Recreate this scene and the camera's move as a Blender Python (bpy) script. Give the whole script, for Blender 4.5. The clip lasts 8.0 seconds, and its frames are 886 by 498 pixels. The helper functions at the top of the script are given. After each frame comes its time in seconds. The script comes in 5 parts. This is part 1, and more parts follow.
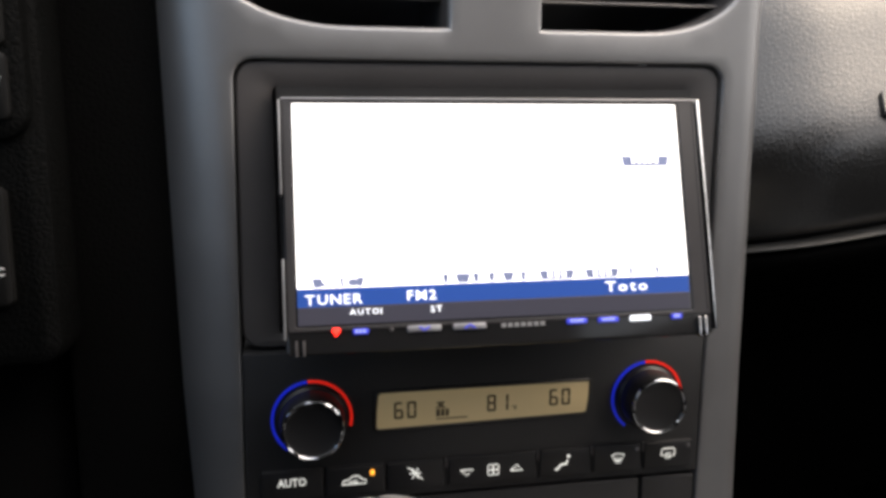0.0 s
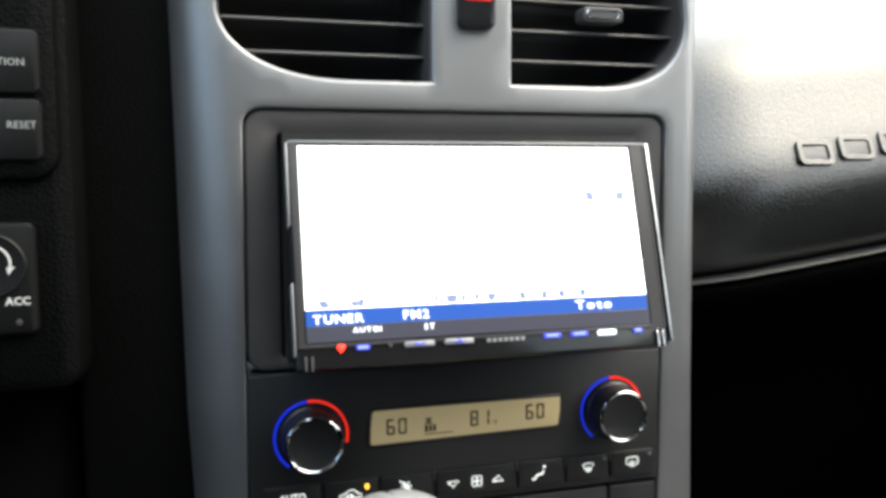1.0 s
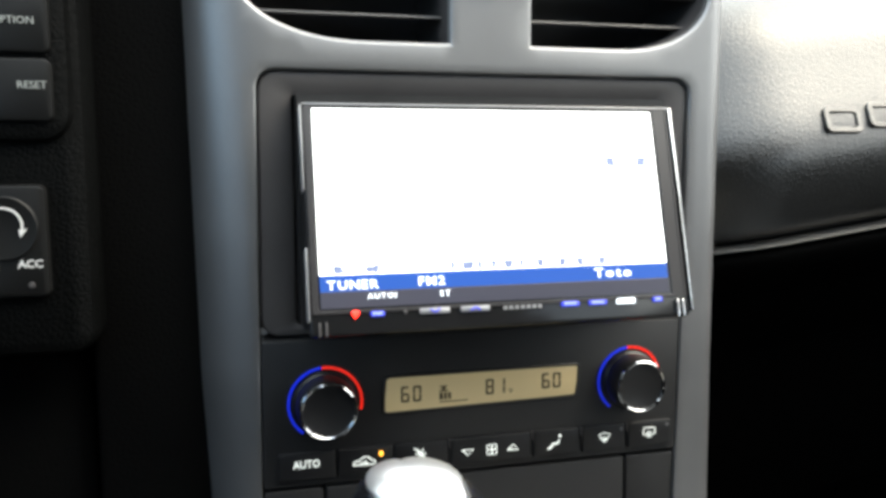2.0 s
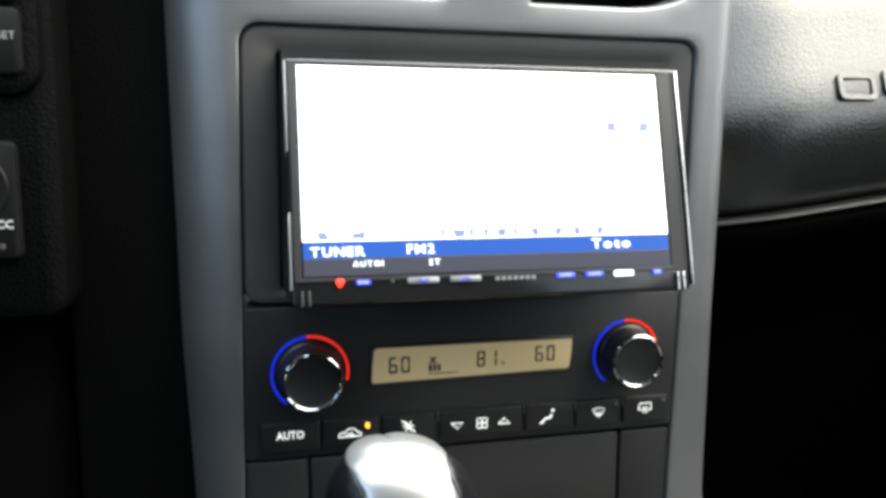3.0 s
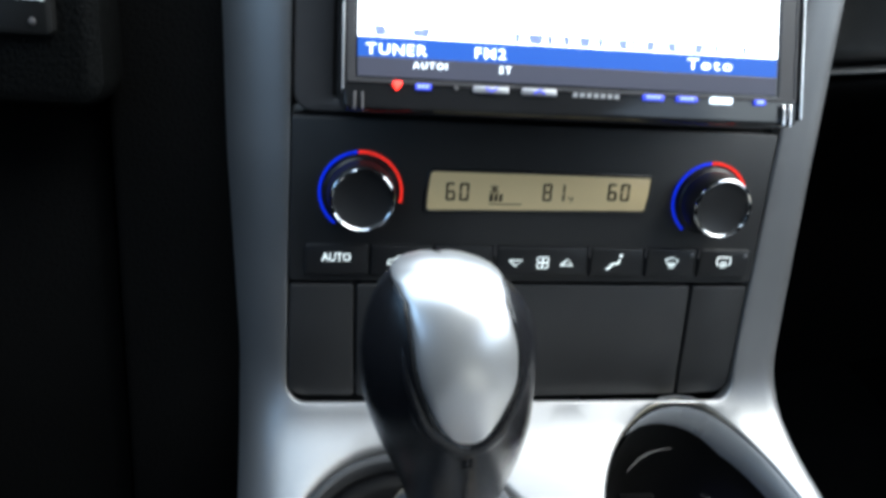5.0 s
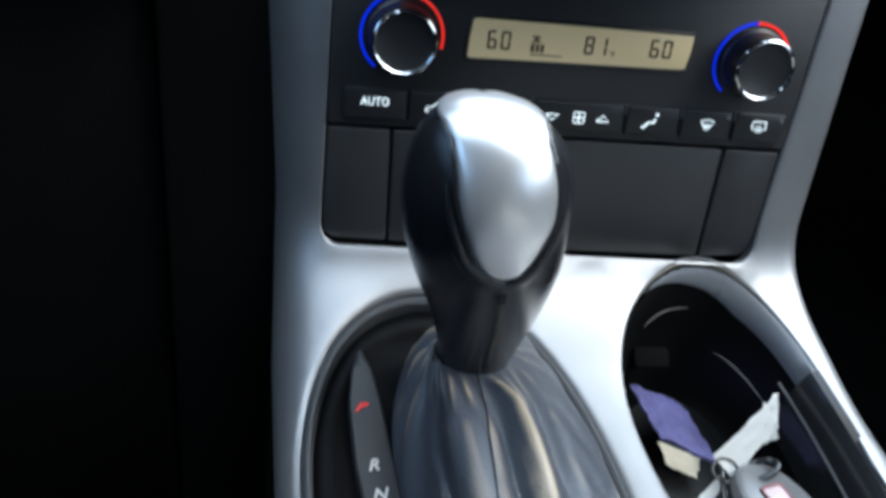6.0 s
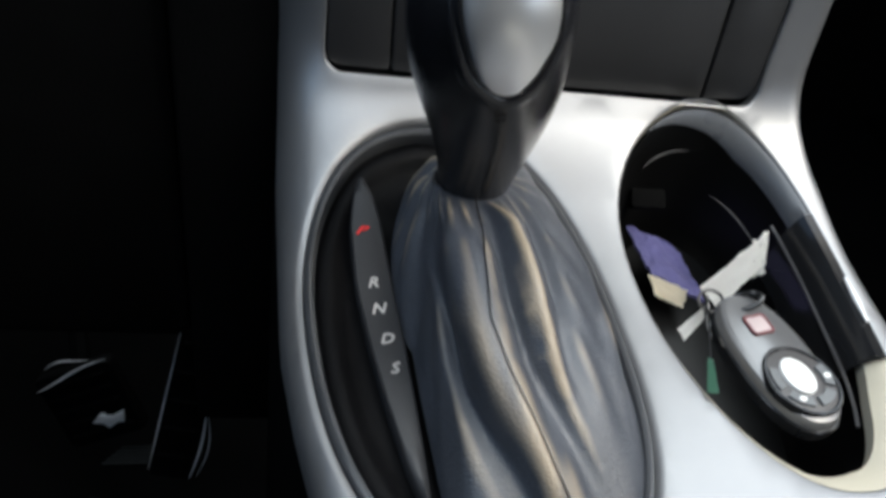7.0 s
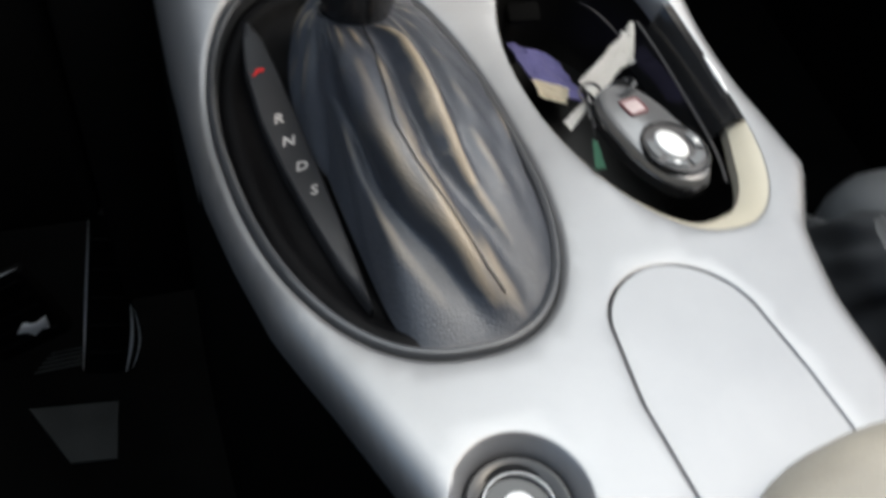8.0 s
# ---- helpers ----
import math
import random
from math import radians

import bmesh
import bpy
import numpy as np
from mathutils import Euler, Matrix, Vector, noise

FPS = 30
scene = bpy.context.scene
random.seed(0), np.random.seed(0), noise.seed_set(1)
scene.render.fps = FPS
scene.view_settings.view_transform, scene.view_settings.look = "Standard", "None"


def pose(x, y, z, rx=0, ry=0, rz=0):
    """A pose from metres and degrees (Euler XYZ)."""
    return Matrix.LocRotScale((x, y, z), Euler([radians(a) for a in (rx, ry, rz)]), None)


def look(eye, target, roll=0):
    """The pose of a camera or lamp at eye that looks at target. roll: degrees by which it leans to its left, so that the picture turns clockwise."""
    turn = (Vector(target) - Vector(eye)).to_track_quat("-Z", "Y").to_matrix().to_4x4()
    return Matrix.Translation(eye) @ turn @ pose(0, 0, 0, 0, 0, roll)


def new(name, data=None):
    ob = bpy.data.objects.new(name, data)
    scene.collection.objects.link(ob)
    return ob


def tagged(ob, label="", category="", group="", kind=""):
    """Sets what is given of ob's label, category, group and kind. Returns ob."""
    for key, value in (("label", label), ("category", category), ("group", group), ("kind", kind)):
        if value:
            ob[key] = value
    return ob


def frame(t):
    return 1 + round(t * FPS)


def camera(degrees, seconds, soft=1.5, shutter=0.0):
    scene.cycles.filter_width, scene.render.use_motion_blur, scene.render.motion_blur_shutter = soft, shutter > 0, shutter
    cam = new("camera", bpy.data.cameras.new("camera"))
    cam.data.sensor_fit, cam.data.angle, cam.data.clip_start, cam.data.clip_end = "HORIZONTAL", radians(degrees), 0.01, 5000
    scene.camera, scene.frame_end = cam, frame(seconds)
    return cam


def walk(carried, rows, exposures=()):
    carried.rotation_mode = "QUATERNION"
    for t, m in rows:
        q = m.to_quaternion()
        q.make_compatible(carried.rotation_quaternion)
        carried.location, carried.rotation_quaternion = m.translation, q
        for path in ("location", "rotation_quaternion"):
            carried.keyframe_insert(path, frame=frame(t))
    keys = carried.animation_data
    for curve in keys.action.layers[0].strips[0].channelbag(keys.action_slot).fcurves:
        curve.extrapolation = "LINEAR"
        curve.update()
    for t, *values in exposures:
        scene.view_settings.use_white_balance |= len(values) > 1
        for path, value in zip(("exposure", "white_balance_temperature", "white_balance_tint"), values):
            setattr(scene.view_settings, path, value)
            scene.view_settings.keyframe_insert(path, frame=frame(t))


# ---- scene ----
from mathutils.geometry import delaunay_2d_cdt

# The dash face is upright in the working axes: x right, y into the dash, z up along its face.
# LEAN lays these axes into the car, with the footwell floor at z = 0.
LEAN = Matrix.Translation((0, 0, 0.62)) @ Matrix.Rotation(radians(-15), 4, "X")

# ---- camera and walk ----
cam = camera(57.8, 8.0, soft=3.5, shutter=0.4)
PATH = [
    (0, (-0.0819, -0.3259, 0.1201), (0.2886, 1.6084, -0.2284), 0.20),
    (0.3, (-0.0907, -0.3312, 0.1181), (0.3247, 1.6005, -0.1917), 0.70),
    (0.5, (-0.1131, -0.3369, 0.1233), (0.4881, 1.5526, -0.1379), 0.80),
    (0.7, (-0.1166, -0.3646, 0.1076), (0.4051, 1.5564, -0.0861), -0.70),
    (1, (-0.1144, -0.3602, 0.1067), (0.4272, 1.5573, -0.0657), -0.30),
    (1.2, (-0.1156, -0.3617, 0.1043), (0.3691, 1.5661, -0.1164), -0.50),
    (2.3, (-0.1119, -0.3506, 0.1044), (0.3954, 1.5673, -0.1491), 0.20),
    (2.5, (-0.1114, -0.3485, 0.1042), (0.3978, 1.5670, -0.1639), 0.30),
    (3, (-0.1033, -0.3411, 0.1034), (0.3837, 1.5698, -0.2305), 0.90),
    (3.5, (-0.0966, -0.3319, 0.0945), (0.3848, 1.5698, -0.2947), 1.40),
    (4, (-0.0924, -0.3245, 0.0893), (0.3642, 1.5718, -0.3531), 2.50),
    (4.5, (-0.0934, -0.3193, 0.0850), (0.2792, 1.5812, -0.4144), 2.40),
    (4.7, (-0.0935, -0.3168, 0.0803), (0.2510, 1.5729, -0.4767), 2.90),
    (5.8, (-0.1071, -0.3204, 0.0589), (0.2204, 1.4711, -0.7676), 6.40),
    (6, (-0.1067, -0.3244, 0.0620), (0.2066, 1.4307, -0.8444), 6.70),
    (6.5, (-0.1056, -0.3358, 0.0568), (0.2248, 1.3578, -0.9543), 7.40),
    (7, (-0.1046, -0.3392, 0.0487), (0.2064, 1.2512, -1.1235), 9.00),
    (7.5, (-0.1092, -0.3461, 0.0365), (0.3286, 1.1588, -1.2059), 12.60),
    (7.8, (-0.1128, -0.3675, 0.0404), (0.3848, 1.0572, -1.2721), 11.60),
    (8, (-0.1140, -0.3734, 0.0431), (0.4239, 0.9799, -1.3277), 6.70),
]
walk(cam, [(t, LEAN @ look(e, g, r)) for t, e, g, r in PATH],
     exposures=[(0, 0.50, 7000, 10), (0.5, 1.03, 6800, 4), (1, 1.23, 6600, 1), (2.5, 1.22, 6550, 0), (4.0, 1.24, 6200, -1), (4.5, 1.24, 5950, -2), (6.0, 1.18, 5450, -1), (6.5, 0.95, 5850, 1), (7.0, 0.86, 6150, 2), (7.5, 0.80, 6300, 3), (8, 0.72, 6450, 4)])

# ---- daylight ----
world = bpy.data.worlds.new("daylight")
scene.world = world
world.use_nodes = True
wn = world.node_tree
sky = wn.nodes.new("ShaderNodeTexSky")
sky.sky_type = "NISHITA"
sky.sun_disc = False
sky.sun_elevation, sky.sun_rotation = radians(55), radians(100)
sky.dust_density, sky.air_density = 5.0, 1.0
back = wn.nodes["Background"]
back.inputs["Strength"].default_value = 0.15
wn.links.new(sky.outputs["Color"], back.inputs["Color"])
sun = new("sun", bpy.data.lights.new("sun", "SUN"))
sun.data.energy, sun.data.angle, sun.data.color = 0.6, radians(40), (1, 0.97, 0.92)
sun.matrix_world = look((0.35, 0.9, 2.0), (0, -0.2, 0.4))


def window_light(name, centre, toward, wide, high, watts, color):
    """The sky's light in a window opening of the car."""
    li = bpy.data.lights.new(name, "AREA")
    li.shape, li.size, li.size_y, li.energy, li.color = "RECTANGLE", wide, high, watts, color
    ob = new(name, li)
    ob.matrix_world = look(centre, toward)


window_light("windscreen_light", (0.06, 0.19, 1.02), (0.05, 0.03, 0.30), 1.20, 1.04, 4.2, (0.97, 0.985, 1.0))
window_light("driver_window_light", (-0.72, -0.36, 0.97), (0, -0.30, 0.70), 0.60, 0.20, 0.22, (0.52, 0.74, 1.0))
window_light("passenger_window_light", (0.72, -0.36, 0.97), (0, -0.30, 0.70), 0.60, 0.20, 0.24, (1.0, 0.94, 0.84))


# ---- materials ----
GLOW = 1.8


def material(name, color, rough=0.5, metal=0.0, grain=0.0, size=900.0, vary=0.12, coat=0.0, emit=0.0, spec=0.5, spread=0.05):
    m = bpy.data.materials.new(name)
    m.use_nodes = True
    nt = m.node_tree
    b = nt.nodes["Principled BSDF"]
    b.inputs["Roughness"].default_value = rough
    b.inputs["Metallic"].default_value = metal
    b.inputs["Coat Weight"].default_value = coat
    b.inputs["Specular IOR Level"].default_value = spec
    co = nt.nodes.new("ShaderNodeTexCoord")
    if emit:
        b.inputs["Emission Color"].default_value = (*color, 1)
        b.inputs["Emission Strength"].default_value = emit * GLOW
        b.inputs["Base Color"].default_value = (*color, 1)
        return m
    big = nt.nodes.new("ShaderNodeTexNoise")
    big.inputs["Scale"].default_value = 22.0
    big.inputs["Detail"].default_value = 6.0
    ramp = nt.nodes.new("ShaderNodeValToRGB")
    ramp.color_ramp.elements[0].color = (*[c * (1 - vary) for c in color], 1)
    ramp.color_ramp.elements[1].color = (*[min(1, c * (1 + vary)) for c in color], 1)
    ramp.color_ramp.elements[0].position, ramp.color_ramp.elements[1].position = 0.3, 0.7
    nt.links.new(co.outputs["Object"], big.inputs["Vector"])
    nt.links.new(big.outputs["Fac"], ramp.inputs["Fac"])
    nt.links.new(ramp.outputs["Color"], b.inputs["Base Color"])
    fine = nt.nodes.new("ShaderNodeTexNoise")
    fine.inputs["Scale"].default_value = size
    fine.inputs["Detail"].default_value = 3.0
    nt.links.new(co.outputs["Object"], fine.inputs["Vector"])
    rr = nt.nodes.new("ShaderNodeMapRange")
    rr.inputs["To Min"].default_value = max(0.02, rough - spread)
    rr.inputs["To Max"].default_value = min(1, rough + spread)
    nt.links.new(big.outputs["Fac"], rr.inputs["Value"])
    nt.links.new(rr.outputs["Result"], b.inputs["Roughness"])
    if grain:
        bump = nt.nodes.new("ShaderNodeBump")
        bump.inputs["Strength"].default_value = grain
        bump.inputs["Distance"].default_value = 0.0006
        nt.links.new(fine.outputs["Fac"], bump.inputs["Height"])
        nt.links.new(bump.outputs["Normal"], b.inputs["Normal"])
    return m


def leather(name, color, rough, cell, depth, vary=0.2, spread=0.05):
    """Pebbled hide: rounded cells of about 1/cell metres with creases between them."""
    m = material(name, color, rough, vary=vary, spread=spread)
    nt = m.node_tree
    b = nt.nodes["Principled BSDF"]
    co = nt.nodes["Texture Coordinate"]
    vor = nt.nodes.new("ShaderNodeTexVoronoi")
    vor.feature = "DISTANCE_TO_EDGE"
    vor.inputs["Scale"].default_value = cell
    warp = nt.nodes.new("ShaderNodeTexNoise")
    warp.inputs["Scale"].default_value = cell * 0.5
    mix = nt.nodes.new("ShaderNodeMix")
    mix.data_type = "RGBA"
    mix.inputs[0].default_value = 0.5 / cell
    nt.links.new(co.outputs["Object"], warp.inputs["Vector"])
    nt.links.new(co.outputs["Object"], mix.inputs[6])
    nt.links.new(warp.outputs["Color"], mix.inputs[7])
    nt.links.new(mix.outputs[2], vor.inputs["Vector"])
    edge = nt.nodes.new("ShaderNodeMapRange")
    edge.inputs["From Max"].default_value = 0.25
    nt.links.new(vor.outputs["Distance"], edge.inputs["Value"])
    bump = nt.nodes.new("ShaderNodeBump")
    bump.inputs["Strength"].default_value = depth
    bump.inputs["Distance"].default_value = 0.0005
    nt.links.new(edge.outputs["Result"], bump.inputs["Height"])
    nt.links.new(bump.outputs["Normal"], b.inputs["Normal"])
    return m


SILVER = material("silver_satin_paint", (0.305, 0.305, 0.312), 0.44, 0.80, 0.06, 1500, 0.07)
INSERT = material("silver_insert_paint", (0.80, 0.80, 0.81), 0.33, 0.80, 0.01, 1500, 0.03, coat=0.4)
# BEZEL, PANEL and GLOSS are lifted slightly, standing for haze round the screen.
BEZEL = material("charcoal_plastic", (0.066, 0.062, 0.063), 0.45, 0, 0.12, 1400, 0.1)
PANEL = material("black_panel_plastic", (0.022, 0.022, 0.023), 0.42, 0, 0.10, 1500, 0.15)
BUTTON = material("black_button_plastic", (0.013, 0.013, 0.014), 0.40, 0, 0.06, 1500, 0.15)
GLOSS = material("gloss_black", (0.018, 0.018, 0.019), 0.12, 0, 0.0, 900, 0.1)
CHROME = material("chrome", (0.75, 0.76, 0.78), 0.10, 1.0, 0.0, 900, 0.05)
DASH = leather("dash_grain", (0.009, 0.009, 0.009), 0.30, 400, 0.26, spread=0.02)
DASH.node_tree.nodes["Principled BSDF"].inputs["Coat Weight"].default_value = 0.30
DASH.node_tree.nodes["Principled BSDF"].inputs["Coat Roughness"].default_value = 0.26
DASH.node_tree.nodes["Principled BSDF"].inputs["Coat IOR"].default_value = 1.75
DASH.node_tree.nodes["Principled BSDF"].inputs["Specular IOR Level"].default_value = 0.85
# DARK and NOIR are darker than the plastic itself; they hold its shade.
DARK = leather("dark_dash_grain", (0.0022, 0.0024, 0.0024), 0.6, 420, 0.4)
DARK.node_tree.nodes["Principled BSDF"].inputs["Specular IOR Level"].default_value = 0.09
NOIR = leather("shaded_black_grain", (0.0018, 0.0018, 0.0018), 0.8, 420, 0.3)
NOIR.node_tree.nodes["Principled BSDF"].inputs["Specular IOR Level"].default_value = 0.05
SEATHIDE = leather("seat_leather", (0.10, 0.107, 0.115), 0.5, 500, 0.3)
# The carpet's black also carries the shade of the footwells.
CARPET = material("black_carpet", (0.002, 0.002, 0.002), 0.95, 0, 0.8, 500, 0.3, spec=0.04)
# The bluish base carries the sky's tint on the hide.
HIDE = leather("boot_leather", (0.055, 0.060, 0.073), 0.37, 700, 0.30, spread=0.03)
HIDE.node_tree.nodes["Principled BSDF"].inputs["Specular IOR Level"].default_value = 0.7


def brown_lit_crests(m, lit_brown):
    """Warm light along the raised folds, put into the colour as brown."""
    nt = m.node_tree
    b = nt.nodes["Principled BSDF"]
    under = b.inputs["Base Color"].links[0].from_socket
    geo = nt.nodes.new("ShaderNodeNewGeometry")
    crest_mask = nt.nodes.new("ShaderNodeMapRange")
    crest_mask.inputs["From Min"].default_value, crest_mask.inputs["From Max"].default_value = 0.507, 0.526
    nt.links.new(geo.outputs["Pointiness"], crest_mask.inputs["Value"])
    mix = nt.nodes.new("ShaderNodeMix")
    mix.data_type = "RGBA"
    mix.inputs[7].default_value = (*lit_brown, 1)
    nt.links.new(crest_mask.outputs["Result"], mix.inputs[0])
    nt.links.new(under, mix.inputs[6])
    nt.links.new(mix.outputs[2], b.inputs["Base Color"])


brown_lit_crests(HIDE, (0.30, 0.245, 0.18))
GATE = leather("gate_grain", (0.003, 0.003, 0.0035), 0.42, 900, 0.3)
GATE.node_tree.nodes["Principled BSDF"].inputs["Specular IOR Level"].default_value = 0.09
KNOBHIDE = leather("knob_leather", (0.011, 0.011, 0.013), 0.24, 900, 0.10, spread=0.02)
KNOBHIDE.node_tree.nodes["Principled BSDF"].inputs["Specular IOR Level"].default_value = 0.75
LCD = material("lcd_amber", (0.60, 0.47, 0.26), 0.35, emit=0.05)
INK = material("lcd_ink", (0.06, 0.045, 0.025), 0.5)
WHITE = material("white_print", (0.75, 0.75, 0.74), 0.5)
GREYPRINT = material("grey_white_print", (0.48, 0.46, 0.44), 0.5, vary=0.3)
REDPRINT = material("red_print", (0.8, 0.02, 0.02), 0.5)
SCREEN_WHITE = material("screen_white", (1.0, 0.985, 1.0), 0.3, emit=0.7)
SCREEN_BLUE = material("screen_blue", (0.022, 0.075, 0.33), 0.3, emit=0.16)
SCREEN_DARK = material("screen_dark", (0.05, 0.05, 0.07), 0.3, emit=0.12)
SCREEN_TAB = material("screen_tab", (0.17, 0.20, 0.34), 0.3, emit=0.22)
GLOW_BLUE = material("button_glow_blue", (0.05, 0.065, 0.62), 0.3, emit=0.24)
GLOW_PALE = material("key_print_glow", (0.30, 0.36, 0.90), 0.3, emit=0.28)
GLOW_WHITE = material("button_glow_white", (0.85, 0.9, 1.0), 0.3, emit=0.45)
GLOW_RED = material("button_glow_red", (1.0, 0.03, 0.02), 0.3, emit=1.1)
GLOW_AMBER = material("button_glow_amber", (1.0, 0.42, 0.05), 0.3, emit=0.65)
RING_BLUE = material("ring_blue", (0.012, 0.03, 0.75), 0.3, emit=0.15)
RING_RED = material("ring_red", (0.75, 0.02, 0.012), 0.3, emit=0.22)
GREY = material("unlit_grey", (0.17, 0.17, 0.178), 0.30, 0.3)
ICON = material("backlit_white", (0.80, 0.82, 0.80), 0.4, emit=0.24)
STRIPGREY = material("strip_grey", (0.030, 0.030, 0.032), 0.40, 0, 0.05, 1400)
MARK = material("maker_grey", (0.42, 0.42, 0.43), 0.3, 0.4)
TAN = leather("armrest_leather", (0.38, 0.34, 0.28), 0.5, 500, 0.3)
TRIMBEIGE = material("beige_plastic", (0.50, 0.46, 0.37), 0.3, 0.0, 0.03, 1200, 0.06)
PODPRINT = material("dim_print", (0.40, 0.42, 0.40), 0.5)
PODBLACK = material("pod_black", (0.009, 0.009, 0.009), 0.45, 0, 0.1, 1400, 0.15, spec=0.25)
# Lifted as well for the bright screen's haze.
FRAMEBLACK = material("frame_black", (0.036, 0.034, 0.036), 0.35)
PAPER = material("foil_paper", (0.62, 0.62, 0.60), 0.35)
CLOTH = material("purple_cloth", (0.085, 0.08, 0.20), 0.9, 0, 0.6, 900, 0.35)
PAPERTAN = material("tan_paper", (0.70, 0.62, 0.47), 0.4)
TAGGREEN = material("green_tag", (0.05, 0.16, 0.10), 0.35)
HEADLINER = material("grey_headliner", (0.14, 0.135, 0.13), 0.9, 0, 0.3, 700, 0.1)
SEAMGREY = material("lit_seam_grey", (0.035, 0.035, 0.035), 0.45, 0, 0.1, 900, 0.2)
RINGGREY = material("ring_grey", (0.075, 0.077, 0.082), 0.35, 0.2, 0.05, 1400)
BANDGREY = material("sheen_band_grey", (0.13, 0.135, 0.145), 0.28, 0.1, 0.02, 1200)
# Near-white, hardly metallic: stands for glints, and colours the socket cap.
BRIGHTWHITE = material("glint_and_cap_white", (0.94, 0.94, 0.94), 0.3, 0.1)

# ---- building helpers ----
ROOT = {}


def thing(name, base, label, category, group="", kind=""):
    ob = new(name)
    ob.empty_display_size = 0.01
    ob.matrix_world = LEAN @ Matrix.Translation(base)
    ROOT[ob.name] = Vector(base)
    return tagged(ob, label, category, group, kind)


def part(name, bm, material, parent, label="", smooth=True, m=None):
    """One mesh object under a thing or a part; its shape is given in the working axes, or in the frame m within them."""
    if m is not None:
        bm.transform(m)
    base = ROOT[parent.name]
    bm.transform(Matrix.Translation(-base))
    me = bpy.data.meshes.new(name)
    bmesh.ops.recalc_face_normals(bm, faces=bm.faces)
    for f in bm.faces:
        f.smooth = smooth
    bm.to_mesh(me)
    bm.free()
    me.materials.append(material)
    if smooth:
        me.set_sharp_from_angle(angle=radians(38))
    ob = new(name, me)
    ob.parent = parent
    ROOT[ob.name] = base
    if label:
        ob["label"] = label
    return ob


def single(name, bm, material, label, category, kind="", group="", smooth=True):
    """A thing that is one mesh."""
    me = bpy.data.meshes.new(name)
    bmesh.ops.recalc_face_normals(bm, faces=bm.faces)
    for f in bm.faces:
        f.smooth = smooth
    bm.to_mesh(me)
    bm.free()
    me.materials.append(material)
    if smooth:
        me.set_sharp_from_angle(angle=radians(38))
    ob = new(name, me)
    ob.matrix_world = LEAN
    ROOT[ob.name] = Vector((0, 0, 0))
    return tagged(ob, label, category, group, kind)


def rrect(x0, x1, z0, z1, r, n=6):
    pts = []
    for cx, cz, a in ((x1 - r, z1 - r, 0), (x0 + r, z1 - r, 90), (x0 + r, z0 + r, 180), (x1 - r, z0 + r, 270)):
        for i in range(n + 1):
            t = radians(a + 90 * i / n)
            pts.append((cx + r * math.cos(t), cz + r * math.sin(t)))
    return pts


def oval(cx, cz, a, b, n=48, power=2.0, turn=0.0):
    pts = []
    for i in range(n):
        t = 2 * math.pi * i / n
        c, s = math.cos(t), math.sin(t)
        x = a * math.copysign(abs(c) ** (2 / power), c)
        z = b * math.copysign(abs(s) ** (2 / power), s)
        k, w = math.cos(turn), math.sin(turn)
        pts.append((cx + x * k - z * w, cz + x * w + z * k))
    return pts


def egg(cx, cy, a, b, power, taper, shear, n=72):
    """An oval wider towards the front by taper, its axis slanted by shear."""
    pts = []
    for x, y in oval(0, 0, a, b, n, power):
        pts.append((cx + x * (1 + taper * y / b) + shear * y, cy + y))
    return pts


def inset(loop, d):
    """The loop drawn in by d (loops run counter-clockwise)."""
    out, n = [], len(loop)
    for i in range(n):
        p, q, r = Vector(loop[i - 1]), Vector(loop[i]), Vector(loop[(i + 1) % n])
        e, f = (q - p), (r - q)
        e = e.normalized() if e.length > 1e-9 else f.normalized()
        f = f.normalized() if f.length > 1e-9 else e
        nrm = Vector((-(e.y + f.y), e.x + f.x))
        nrm = nrm.normalized() if nrm.length > 1e-9 else Vector((-e.y, e.x))
        k = max(0.5, nrm.dot(Vector((-e.y, e.x))))
        out.append((q.x + nrm.x * d / k, q.y + nrm.y * d / k))
    return out


def rings(bm, loops, cap_first=True, cap_last=True, closed=True):
    """Skin through loops of 3D points."""
    vs = [[bm.verts.new(p) for p in lp] for lp in loops]
    n = len(vs[0])
    for a, b in zip(vs, vs[1:]):
        for i in range(n if closed else n - 1):
            j = (i + 1) % n
            bm.faces.new((a[i], a[j], b[j], b[i]))
    if cap_first:
        bm.faces.new(vs[0])
    if cap_last:
        bm.faces.new(vs[-1][::-1])
    return vs


def slab(loop, front, rear, bevel=0.001, bm=None):
    """A plate of the outline loop (x, z) from depth front to depth rear, its front edge rounded."""
    bm = bm or bmesh.new()
    b = bevel
    lps = [(loop, rear), (loop, front + b), (inset(loop, b * 0.3), front + b * 0.3), (inset(loop, b), front)]
    rings(bm, [[(x, d, z) for x, z in lp] for lp, d in lps])
    return bm


def ring_slab(outer, inner, front, rear, bevel=0.0008):
    """A frame between two outlines with the same number of points."""
    bm = bmesh.new()
    b = bevel
    seq = [(outer, rear), (outer, front + b), (inset(outer, b), front), (inset(inner, -b), front), (inner, front + b), (inner, rear)]
    rings(bm, [[(x, d, z) for x, z in lp] for lp, d in seq] + [[(x, rear, z) for x, z in outer]], False, False)
    return bm


def bars(boxes, front, rear, bm=None):
    """Small plates from rows of (x0, x1, z0, z1)."""
    bm = bm or bmesh.new()
    for x0, x1, z0, z1 in boxes:
        slab([(x1, z1), (x0, z1), (x0, z0), (x1, z0)], front, rear, min(0.0002, abs(x1 - x0) * 0.2), bm)
    return bm


